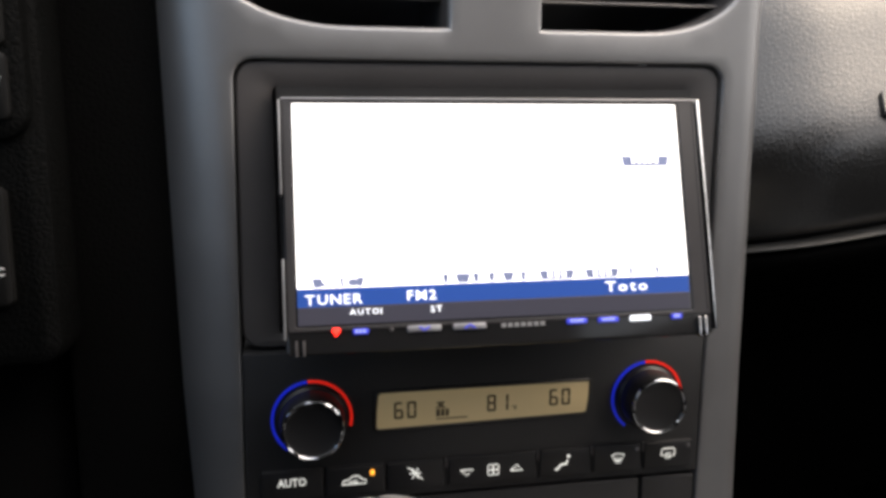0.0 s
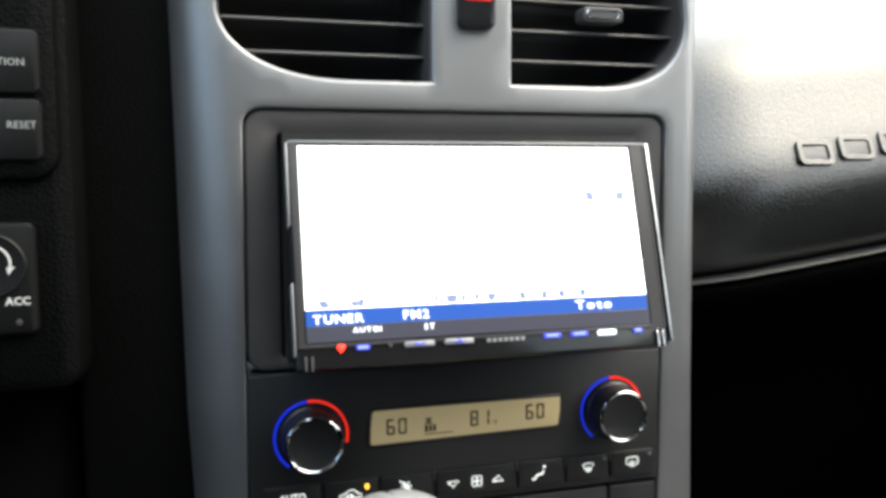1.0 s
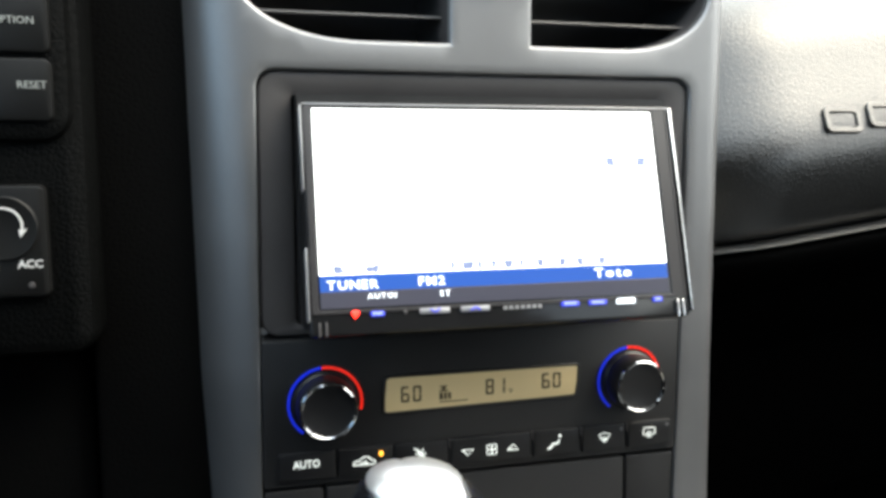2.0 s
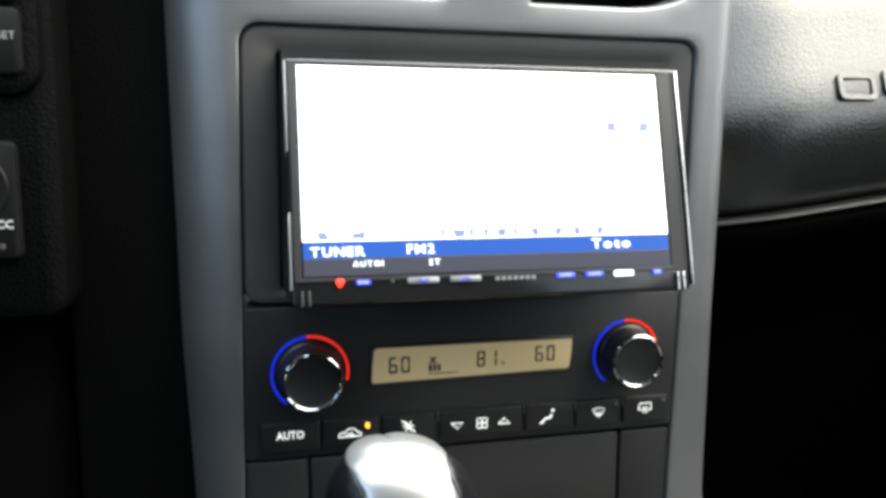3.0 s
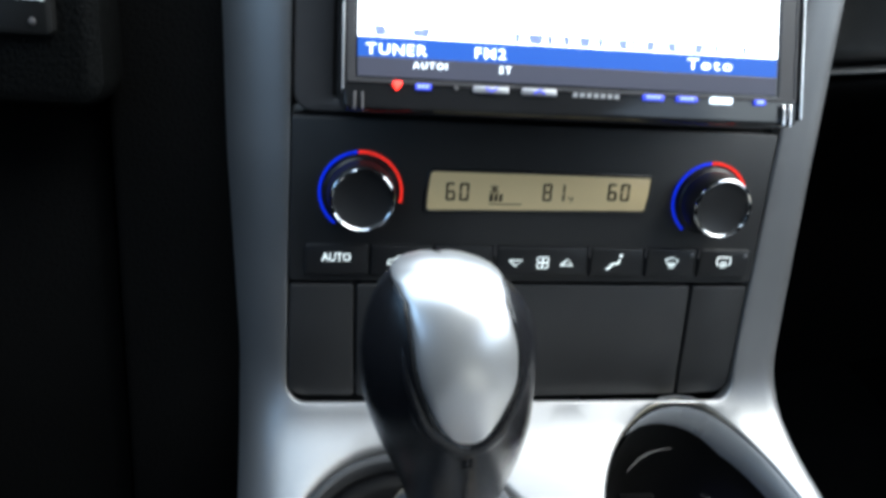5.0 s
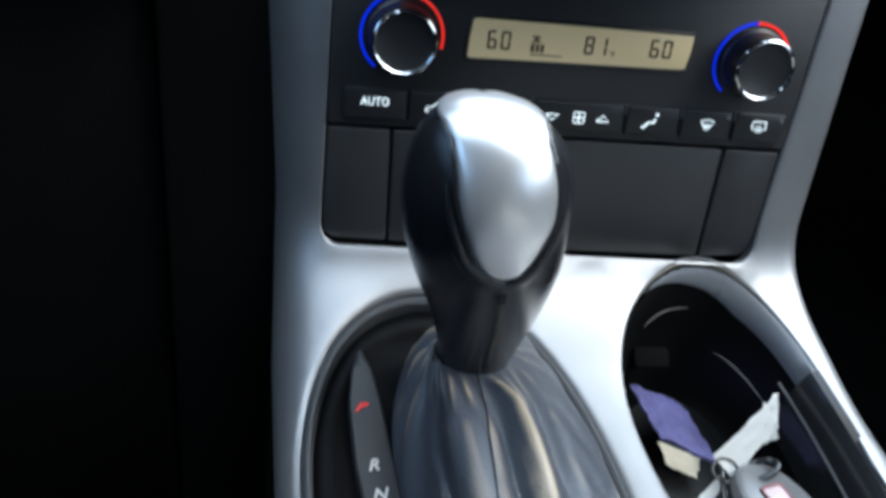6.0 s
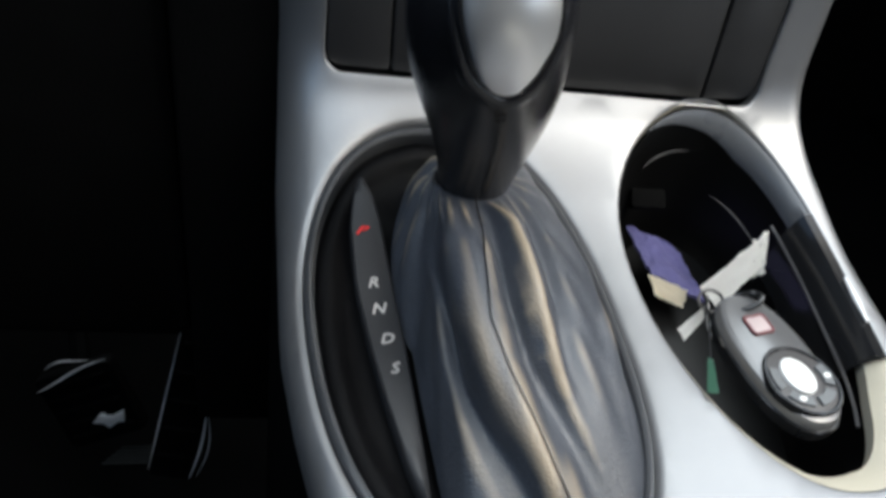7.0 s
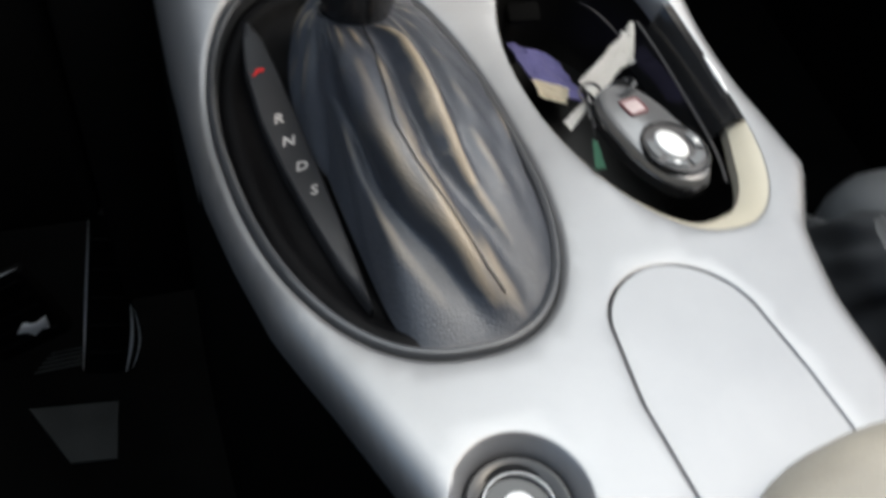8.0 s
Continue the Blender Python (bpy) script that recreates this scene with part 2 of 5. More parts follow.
def tube(pts, r, n=8, closed=False, bm=None, taper=False):
    bm = bm or bmesh.new()
    pts = [Vector(p) for p in pts]
    lps, m = [], len(pts)
    for i, p in enumerate(pts):
        a = pts[i - 1] if (i or closed) else p
        b = pts[(i + 1) % m] if (i < m - 1 or closed) else p
        d = (b - a).normalized()
        side = d.cross(Vector((0.3, -0.5, 0.8))).normalized()
        up = side.cross(d)
        k = r * (1 if not taper else max(0.15, math.sin(math.pi * (i + 0.5) / m)))
        lps.append([p + side * math.cos(2 * math.pi * j / n) * k + up * math.sin(2 * math.pi * j / n) * k for j in range(n)])
    if closed:
        lps.append(lps[0])
    rings(bm, lps, not closed, not closed)
    if closed:
        bmesh.ops.remove_doubles(bm, verts=bm.verts, dist=1e-7)
    return bm


def ball(c, rx, ry, rz, bm=None, u=16, v=10):
    bm = bm or bmesh.new()
    bmesh.ops.create_uvsphere(bm, u_segments=u, v_segments=v, radius=1, matrix=Matrix.Translation(c) @ Matrix.Diagonal((rx, ry, rz, 1)))
    return bm


def letters(body, size, front, align="CENTER", shear=0.0, depth=0.0002, narrow=1.0, bold=0.0):
    """Printed characters about the origin of the x, z face, at depth front."""
    cu = bpy.data.curves.new("print", "FONT")
    cu.body, cu.size, cu.extrude, cu.shear, cu.resolution_u, cu.offset = body, size, depth / 2, shear, 2, bold
    cu.align_x, cu.align_y = align, "CENTER"
    ob = bpy.data.objects.new("print", cu)
    me = bpy.data.meshes.new_from_object(ob)
    bm = bmesh.new()
    bm.from_mesh(me)
    bpy.data.objects.remove(ob)
    bpy.data.curves.remove(cu)
    bpy.data.meshes.remove(me)
    bm.transform(Matrix.Translation((0, front, 0)) @ Matrix.Rotation(radians(90), 4, "X") @ Matrix.Diagonal((narrow, 1, 1, 1)))
    return bm


def at(x, z, d=0.0):
    return Matrix.Translation((x, d, z))


# ---- the silver trim: one sheet down the dash face and back along the console ----
YS = [-0.75, -0.35, -0.20, -0.10, -0.06, -0.03, -0.012, 0.0]
ZS = [-0.175, -0.168, -0.162, -0.153, -0.143, -0.129, -0.117, -0.104]


def console_z(y):
    return float(np.interp(y, YS, ZS))


def make_profile():
    """Dense, smoothed points (y, z) from the top of the face down and back, with their run along it."""
    raw = [(0.0, z) for z in np.linspace(0.275, -0.104, 60)] + [(y, console_z(y)) for y in np.linspace(0, -0.75, 240)[1:]]
    p = np.array(raw)
    d = np.r_[0, np.cumsum(np.hypot(*np.diff(p, axis=0).T))]
    s = np.linspace(0, d[-1], 500)
    q = np.stack([np.interp(s, d, p[:, 0]), np.interp(s, d, p[:, 1])], 1)
    for _ in range(60):
        q[1:-1] = 0.25 * q[:-2] + 0.5 * q[1:-1] + 0.25 * q[2:]
    d = np.r_[0, np.cumsum(np.hypot(*np.diff(q, axis=0).T))]
    return q, d


PROF, RUN = make_profile()
TAN_Y, TAN_Z = np.gradient(PROF[:, 0], RUN), np.gradient(PROF[:, 1], RUN)


def on_profile(s):
    """Point and outward normal of the trim at run s."""
    y, z = np.interp(s, RUN, PROF[:, 0]), np.interp(s, RUN, PROF[:, 1])
    ty, tz = np.interp(s, RUN, TAN_Y), np.interp(s, RUN, TAN_Z)
    k = math.hypot(ty, tz)
    return y, z, tz / k, -ty / k


def run_z(z):
    return float(np.interp(-z, -PROF[:, 1][:330], RUN[:330]))


def run_y(y):
    k = 150
    return float(np.interp(-y, -PROF[k:, 0], RUN[k:]))


EDGE_S = [0.0, run_z(0.0), run_z(-0.09), run_y(-0.04), run_y(-0.12), run_y(-0.155), run_y(-0.19), run_y(-0.225), run_y(-0.263), run_y(-0.40), RUN[-1]]
EDGE_L = [-0.134, -0.131, -0.127, -0.124, -0.116, -0.109, -0.100, -0.085, -0.070, -0.054, -0.046]
EDGE_R = [0.121, 0.1235, 0.1255, 0.135, 0.1405, 0.1405, 0.118, 0.108, 0.105, 0.105, 0.105]


def edges(s):
    return float(np.interp(s, EDGE_S, EDGE_L)), float(np.interp(s, EDGE_S, EDGE_R))


def trim_point(x, s, sink=0.0):
    y, z, ny, nz = on_profile(s)
    a, b = edges(s)
    along = (0, run_z(-0.09), run_y(-0.10), run_y(-0.22))
    wide = float(np.interp(s, along, (0.032, 0.032, 0.018, 0.013)))
    r, e, deep = (wide, max(0.0, x - a), float(np.interp(s, along, (0.024, 0.030, 0.016, 0.012)))) if x - a < b - x else (0.006, max(0.0, b - x), 0.006)
    h = 0.0 if e > r else -deep * (1 - math.sqrt(max(0, 1 - (1 - e / r) ** 2)))
    h -= sink
    return (x, y + ny * h, z + nz * h)


def console_frame(x, y):
    """Frame on the console at x, y: z runs forward along it, y goes down into it."""
    s = run_y(y)
    py, pz, ny, nz = on_profile(s)
    return Matrix(((1, 0, 0, x), (0, -ny, nz, py), (0, -nz, -ny, pz), (0, 0, 0, 1)))


def plan(loop):
    """A loop of (x, y) on the console as (x, run)."""
    return [(x, run_y(y)) for x, y in loop]


def face(loop):
    return [(x, run_z(z)) for x, z in loop]


BOOT_LOOP = egg(-0.0455, -0.1190, 0.0622, 0.1022, 2.4, 0.075, -0.085, 72)
CUP_LOOP = egg(0.0788, -0.0946, 0.0502, 0.0905, 2.3, 0.13, -0.052, 64)


def flare(x, z):
    """The stack's opening widens towards its foot, and its lower edge sags on the passenger side."""
    k = (0.137 - z) / 0.24
    sag = 0.0035 * max(0.0, (-0.06 - z) / 0.0435) * float(np.interp(x, [-0.105, -0.05, 0.0, 0.085, 0.105], [0.1, 0.6, 1.0, 1.0, 0.5]))
    return x * (1 + 0.025 * k if x < 0 else 1.016 - 0.013 * k), z - sag


OPENING = [flare(x, z) for x, z in rrect(-0.1035, 0.1035, -0.1035, 0.1395, 0.009, 6)]



def vent_loop(side):
    """Vent opening: straight at the middle post, a wide curve at the outer lower corner."""
    a, b = (-0.1140, -0.0155) if side < 0 else (0.0198, 0.1155)
    lo, hi = 0.1495, 0.235
    pts = []
    if side < 0:
        pts = [(b, lo), (b, hi), (a + 0.006, hi)]
        pts += [(a + 0.060 - 0.060 * max(0.0, math.cos(t)) ** 0.9, lo + 0.035 - 0.035 * math.sin(t) ** 0.9) for t in np.linspace(0, math.pi / 2, 18)]
    else:
        pts = [(b - 0.006, hi), (a, hi), (a, lo)]
        pts += [(b - 0.052 + 0.052 * math.sin(t) ** 0.85, lo + 0.036 - 0.036 * max(0.0, math.cos(t)) ** 0.85) for t in np.linspace(0, math.pi / 2, 18)]
    return pts


def dense(loop, step=0.006):
    out = []
    for i, p in enumerate(loop):
        q = loop[(i + 1) % len(loop)]
        k = max(1, int(math.dist(p, q) / step))
        out += [(p[0] + (q[0] - p[0]) * j / k, p[1] + (q[1] - p[1]) * j / k) for j in range(k)]
    return out


def inside(p, loop):
    x, y = p
    hit = False
    for (x0, y0), (x1, y1) in zip(loop, loop[1:] + loop[:1]):
        if (y0 > y) != (y1 > y) and x < (x1 - x0) * (y - y0) / (y1 - y0) + x0:
            hit = not hit
    return hit


def area(loop):
    return sum(a[0] * b[1] - b[0] * a[1] for a, b in zip(loop, loop[1:] + loop[:1])) / 2


def trim_sheet(s0, s1, holes, rims, lip=0.007, side=0.03):
    """The painted sheet between runs s0 and s1 with its holes, each with a rounded lip going down."""
    ss = np.linspace(s0, s1, int((s1 - s0) / 0.007) + 2)
    outer = [(edges(s)[0], s) for s in ss] + [(edges(s)[1], s) for s in ss[::-1]]
    rows = [outer] + holes
    verts, cons = [], []
    for lp in rows:
        k = len(verts)
        verts += [Vector(p) for p in lp]
        cons += [(k + i, k + (i + 1) % len(lp)) for i in range(len(lp))]
    marks = [0.0006, 0.0016, 0.003, 0.0055, 0.009, 0.013, 0.017]
    for s in ss[1:-1]:
        a, b = edges(s)
        xs = [a + m for m in marks] + [b - m for m in marks] + list(np.arange(a + 0.023, b - 0.02, 0.0075))
        for x in xs:
            p = (x, s)
            if any(inside(p, h) for h in holes):
                continue
            if min((math.dist(p, q) for h in holes for q in h), default=1) < 0.0028:
                continue
            verts.append(Vector(p))
    vs, _, fs, *_ = delaunay_2d_cdt(verts, cons, [], 0, 1e-6)
    bm = bmesh.new()
    made = [bm.verts.new(trim_point(v.x, v.y)) for v in vs]
    for f in fs:
        c = sum((vs[i] for i in f), Vector((0, 0))) / len(f)
        a, b = edges(c.y)
        if c.x < a or c.x > b or any(inside(c, h) for h in holes):
            continue
        bm.faces.new([made[i] for i in f])
    for v in [v for v in bm.verts if not v.link_faces]:
        bm.verts.remove(v)
    for h, rim in zip(holes, rims):
        g = h if area(h) > 0 else h[::-1]
        lps = [[trim_point(*p, sink=d) for p in inset(g, o)] for o, d in ((0, 0), (rim * 0.35, rim * 0.1), (rim * 0.8, rim * 0.4), (rim, rim), (rim, lip))]
        rings(bm, lps, False, False)
    for k in (0, 1):
        line = [(edges(s)[k], s) for s in ss]
        a = [Vector(trim_point(*p)) for p in line]
        ins = [Vector(trim_point(*p, sink=side if p[1] < run_y(-0.10) else 0.004)) for p in line]
        rings(bm, [a, ins], False, False, closed=False)
    bmesh.ops.remove_doubles(bm, verts=bm.verts, dist=2e-5)
    return bm


def lid_half(y):
    """Side edges of the lid at y: nearly straight flanks, a round front."""
    a = float(np.interp(-y, [0.196, 0.222, 0.250, 0.292], [0.0130, 0.0118, 0.0085, 0.0100]))
    b = float(np.interp(-y, [0.196, 0.2153, 0.250, 0.292], [0.0705, 0.0716, 0.0745, 0.0755]))
    top = -0.1955
    u = min(1.0, (top - y) / 0.027)
    k = math.sqrt(max(0.0, 1 - (1 - u) ** 2))
    m = 0.0425
    return m + (a - m) * k, m + (b - m) * k


ROWS_Y = [-0.1955 - 0.027 * (1 - math.cos(t)) for t in np.linspace(0.0, math.pi / 2, 18)] + list(np.linspace(-0.228, -0.292, 12))
LEFT_L = [(lid_half(y)[0], y) for y in ROWS_Y[1:]]
RIGHT_L = [(lid_half(y)[1], y) for y in ROWS_Y[1:]]
LID_LOOP = (LEFT_L[::-1] + [(0.0425, -0.1955)] + RIGHT_L)[::-1]
LIGHTER = oval(-0.040, -0.272, 0.0222, 0.0222, 48)

# ---- cabin shell: plain surfaces that close the car around the camera ----
def quad_box(x0, x1, y0, y1, z0, z1):
    bm = bmesh.new()
    bmesh.ops.create_cube(bm, size=1, matrix=Matrix.Translation(((x0 + x1) / 2, (y0 + y1) / 2, (z0 + z1) / 2)) @ Matrix.Diagonal((x1 - x0, y1 - y0, z1 - z0, 1)))
    return bm


def shell(name, box, mat, label, category):
    bm = quad_box(*box)
    bm.transform(LEAN.inverted())
    return single(name, bm, mat, label, category, "structure", smooth=False)


shell("floor", (-0.78, 0.78, -1.25, 1.0, -0.03, 0.0), CARPET, "black carpeted floor of the car", "floor")
shell("wall_left", (-0.78, -0.74, -1.25, 0.98, 0.0, 0.88), CARPET, "plain black door lining", "door lining")
shell("wall_right", (0.74, 0.78, -1.25, 0.98, 0.0, 0.87), CARPET, "plain black door lining", "door lining")
shell("wall_front", (-0.78, 0.78, 0.98, 1.0, 0.0, 0.92), CARPET, "black firewall lining of the footwells", "lining")
# Unseen rear wall, black and up to the roof to cut light from behind.
shell("wall_rear", (-0.78, 0.78, -1.27, -1.25, 0.0, 1.08), CARPET, "plain unseen black wall keeping out light from behind", "bulkhead")
# Unseen panel overhead, added to keep sky light off the driver side.
shell("driver_side_shade", (-0.78, -0.52, -0.33, 0.98, 1.08, 1.11), HEADLINER, "plain unseen grey panel added to shade the driver side", "roof rail")
shell("ceiling", (-0.62, 0.62, -1.27, -0.33, 1.08, 1.11), HEADLINER, "plain grey headliner between the windows", "headliner")

# ---- console and dash trim ----
trim = thing("console_trim", (0, 0, -0.10), "satin silver painted trim of centre stack and console", "console trim", kind="structure")
HOLES = [face(dense(OPENING)), face(dense(vent_loop(-1))), face(dense(vent_loop(1))), plan(inset(BOOT_LOOP, -0.0026)), plan(inset(CUP_LOOP, -0.0006)), plan(LIGHTER), plan(LID_LOOP)]
part("sheet", trim_sheet(0.0, run_y(-0.62), HOLES, (0.0012, 0.002, 0.002, 0.0038, 0.0018, 0.002, 0.0010)), SILVER, trim, "satin silver sheet with rounded edges")


def console_core():
    """Dark body under the trim: a tunnel that reaches the floor."""
    ss = np.linspace(0.0, run_y(-0.62), 60)
    bm = bmesh.new()
    lps = []
    for s in ss:
        a, b = edges(s)
        y, z, ny, nz = on_profile(s)
        p = trim_point(a + 0.001, s, 0.012)
        q = trim_point(b - 0.001, s, 0.012)
        back = (min(0.35, y + 0.30) if nz < 0.5 else y + 0.05)
        lps.append((p, q, nz, y, z))
    left = [[Vector(p), Vector((p[0] - 0.004, p[1] + 0.10 if nz < 0.6 else p[1], p[2] if nz < 0.6 else p[2] - 0.10)),
             Vector((p[0] - 0.010, p[1] + 0.45 if nz < 0.6 else p[1] + 0.05, p[2] if nz < 0.6 else p[2] - 0.32))] for p, q, nz, y, z in lps]
    right = [[Vector(q), Vector((q[0] + 0.004, q[1] + 0.10 if nz < 0.6 else q[1], q[2] if nz < 0.6 else q[2] - 0.10)),
              Vector((q[0] + 0.010, q[1] + 0.45 if nz < 0.6 else q[1] + 0.05, q[2] if nz < 0.6 else q[2] - 0.32))] for p, q, nz, y, z in lps]
    rings(bm, left, False, False, closed=False)
    rings(bm, right, False, False, closed=False)
    return bm


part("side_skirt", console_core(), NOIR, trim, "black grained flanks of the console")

# ---- air vents ----
for side in (-1, 1):
    lp = vent_loop(side)
    vent = thing("air_vent", (0, 0.02, 0.17), "black air vent with horizontal slats set in silver trim", "air vent", "air vents")
    g = dense(lp)
    g = g if area(g) > 0 else g[::-1]
    bm = bmesh.new()
    rings(bm, [[(x, d, z) for x, z in inset(g, o)] for o, d in ((0.001, 0.003), (0.0022, 0.004), (0.003, 0.012), (0.003, 0.06))], False, True)
    part("housing", bm, BEZEL, vent, "deep black vent duct")
    a, b = min(p[0] for p in lp), max(p[0] for p in lp)
    for i, z in enumerate((0.1635, 0.1780, 0.1925, 0.207, 0.2215)):
        xs = [x for x in np.linspace(a, b, 160) if inside((x, z), lp)]
        x0, x1 = xs[0] + 0.0025, xs[-1] - 0.0025
        bm = bmesh.new()
        sec = [(0.010, 0.0), (0.0105, 0.0009), (0.0125, 0.0012), (0.030, 0.0042), (0.030, 0.0028), (0.0125, -0.0004)]
        rings(bm, [[(x, y, z + h) for y, h in sec] for x in (x0, (x0 + x1) / 2, x1)])
        part("slat", bm, BEZEL, vent)
    if side > 0:
        part("tab", slab(rrect(0.060, 0.0815, 0.1830, 0.1905, 0.0025), 0.004, 0.014, 0.0012), BEZEL, vent, "black adjuster tab")
        part("tab_rim", ring_slab(rrect(0.0615, 0.080, 0.1845, 0.189, 0.002), rrect(0.063, 0.0785, 0.1855, 0.188, 0.001), 0.0034, 0.006, 0.0003), CHROME, vent, "bright adjuster outline")

hazard = thing("hazard_switch", (0.003, 0, 0.19), "black hazard switch with a red mark on the vent post", "switch")
part("button", slab(rrect(-0.0055, 0.0125, 0.1755, 0.212, 0.004), -0.0045, 0.012, 0.0018), GLOSS, hazard)
part("mark", ring_slab([(0.0100, 0.1935), (0.0035, 0.2040), (-0.0030, 0.1935)], [(0.0072, 0.1950), (0.0035, 0.2010), (-0.0002, 0.1950)], -0.0049, -0.004, 0.0002), GLOW_RED, hazard, "red triangle")
part("lens", slab(rrect(-0.003, 0.010, 0.1878, 0.1912, 0.001), -0.0049, -0.004, 0.0002), REDPRINT, hazard, "red strip")

# ---- head unit ----
stereo = thing("car_stereo", (0, 0.02, 0.03), "double-height car stereo with a lit white touch screen", "car stereo")
SUR_OUT = [flare(x, z) for x, z in rrect(-0.1015, 0.1018, 0.0215, 0.1378, 0.008, 6)]
SUR_IN = rrect(-0.0878, 0.0878, 0.0265, 0.1278, 0.002, 6)
bm = bmesh.new()
rings(bm, [[(x, d, z) for x, z in lp] for lp, d in ((SUR_OUT, 0.02), (SUR_OUT, 0.0032), (inset(SUR_OUT, 0.0008), 0.0024), (inset(SUR_OUT, 0.003), 0.0022),
           (inset(SUR_IN, -0.003), 0.0030), (SUR_IN, 0.0045), (SUR_IN, 0.012))], False, True)
part("surround", bm, BEZEL, stereo, "charcoal plastic surround")
FV = Vector((0, 0.028, 0.096)).normalized()
FD = Vector((0, FV.z, -FV.y))
FP = Matrix(((1, 0, 0, 0), (0, FD.y, FV.y, -0.0385), (0, FD.z, FV.z, 0.0300), (0, 0, 0, 1)))
FL = rrect(-0.0848, 0.0848, 0.0, 0.0975, 0.0015, 3)
plate = part("faceplate", slab(FL, 0.0, 0.010, 0.0012), GLOSS, stereo, "tilted gloss black faceplate", m=FP)
part("chassis", quad_box(-0.086, 0.086, -0.006, 0.05, 0.028, 0.1275), PANEL, stereo, "black chassis behind the faceplate", smooth=False)
part("frame_line", ring_slab(rrect(-0.0840, 0.0840, 0.0085, 0.0970, 0.001, 3), rrect(-0.0812, 0.0766, 0.0102, 0.0955, 0.001, 3), -0.0006, 0.001, 0.0003), FRAMEBLACK, plate, "black screen border", m=FP)
part("side_strip", slab(rrect(0.0849, 0.0861, 0.002, 0.097, 0.0005, 3), -0.0012, 0.008, 0.0004), CHROME, plate, "chrome edge strip", m=FP)
part("side_strip", slab(rrect(0.0828, 0.0833, 0.010, 0.096, 0.0002, 3), -0.0010, 0.003, 0.0002), BEZEL, plate, "thin grey edge line", m=FP)
for v0, v1 in ((0.060, 0.0965), (0.006, 0.036)):
    part("side_strip", slab(rrect(-0.0855, -0.0849, v0, v1, 0.0002, 3), -0.0010, 0.008, 0.0002), MARK, plate, "thin grey edge line", m=FP)
# The screen's reflection in the gloss border, added as a grey bar.
part("top_reflection", slab(rrect(-0.0845, 0.0846, 0.0966, 0.0972, 0.0002, 3), -0.0010, 0.004, 0.0002), MARK, plate, "thin grey bar standing for the screen's reflection", m=FP)
for x in (0.0785, 0.0812):
    part("corner_bar", slab(rrect(x - 0.0006, x + 0.0006, -0.0005, 0.0075, 0.0005, 3), -0.0013, 0.002, 0.0003), CHROME, plate, "short chrome bar", m=FP)
    part("corner_bar", slab(rrect(-x - 0.0005, -x + 0.0005, -0.0005, 0.0055, 0.0004, 3), -0.0008, 0.002, 0.0003), BEZEL, plate, "short grey bar", m=FP)
# the picture on the screen: white field, blue band, dark foot line
X0, X1, V0, V1 = -0.0804, 0.0756, 0.0108, 0.0950


def sx(u):
    return X0 + (X1 - X0) * u


def sv(v):
    return V1 - (V1 - V0) * v


screen = part("screen", bars([(X0, X1, sv(0.838), V1)], -0.0004, 0.001), SCREEN_WHITE, stereo, "overexposed white screen field", smooth=False, m=FP)
part("band", bars([(X0, X1, sv(0.920), sv(0.838))], -0.0004, 0.001), SCREEN_BLUE, screen, "blue band", smooth=False, m=FP)
part("foot_line", bars([(X0, X1, V0, sv(0.920))], -0.0004, 0.001), SCREEN_DARK, screen, "dark foot line", smooth=False, m=FP)


def say(body, u, v, size, mat, narrow=1.25, bold=0.0):
    x = sx(u)
    for ch in body:
        bm = letters(ch, size, -0.0007, "LEFT", narrow=narrow, bold=bold)
        lo, hi = min(p.co.x for p in bm.verts), max(p.co.x for p in bm.verts)
        part("character", bm, mat, screen, "lit character", smooth=False, m=FP @ at(x - lo, sv(v)))
        x += hi - lo + 0.19 * size


say("TUNER", 0.018, 0.890, 0.0052, GLOW_WHITE, 1.15, 0.00008)
say("FM2", 0.262, 0.886, 0.0052, GLOW_WHITE, 1.15, 0.00008)
say("Toto", 0.770, 0.882, 0.0056, GLOW_WHITE, 1.3, 0.00008)
say("AUTO1", 0.122, 0.948, 0.0031, GLOW_WHITE, 1.1, 0.00005)
say("ST", 0.318, 0.950, 0.0034, GLOW_WHITE, 1.1, 0.00005)
say("TI", 0.035, 0.690, 0.0036, SCREEN_TAB, 1.2, 0)


def tab(u0, u1, v0, v1):
    """A key drawn on the screen, narrower at its foot."""
    w = min(0.006, (u1 - u0) * 0.2)
    lp = [(sx(u1), sv(v0)), (sx(u0), sv(v0)), (sx(u0 + w), sv(v1)), (sx(u1 - w), sv(v1))]
    return part("key_tab", slab(lp, -0.0007, 0.0, 0.0001), SCREEN_TAB, screen, "grey-blue key on the screen", smooth=False, m=FP)


for u0, u1 in ((0.034, 0.160), (0.352, 0.366), (0.383, 0.421), (0.428, 0.443), (0.467, 0.483), (0.503, 0.533), (0.549, 0.563), (0.598, 0.690), (0.718, 0.810), (0.837, 0.847), (0.909, 0.919)):
    k = tab(u0, u1, 0.793, 0.833)
    if u1 - u0 > 0.05:
        m0 = (u0 + u1) / 2
        part("key_print", bars([(sx(m0 - 0.024 + i * 0.018), sx(m0 - 0.024 + i * 0.018 + 0.011), sv(0.826), sv(0.800)) for i in range(3)], -0.0009, -0.0006), SCREEN_WHITE, screen, "white bars of unreadable print", smooth=False, m=FP)
say("SRC", 0.058, 0.818, 0.0056, SCREEN_WHITE, 1.3)
tab(0.838, 0.970, 0.255, 0.304)
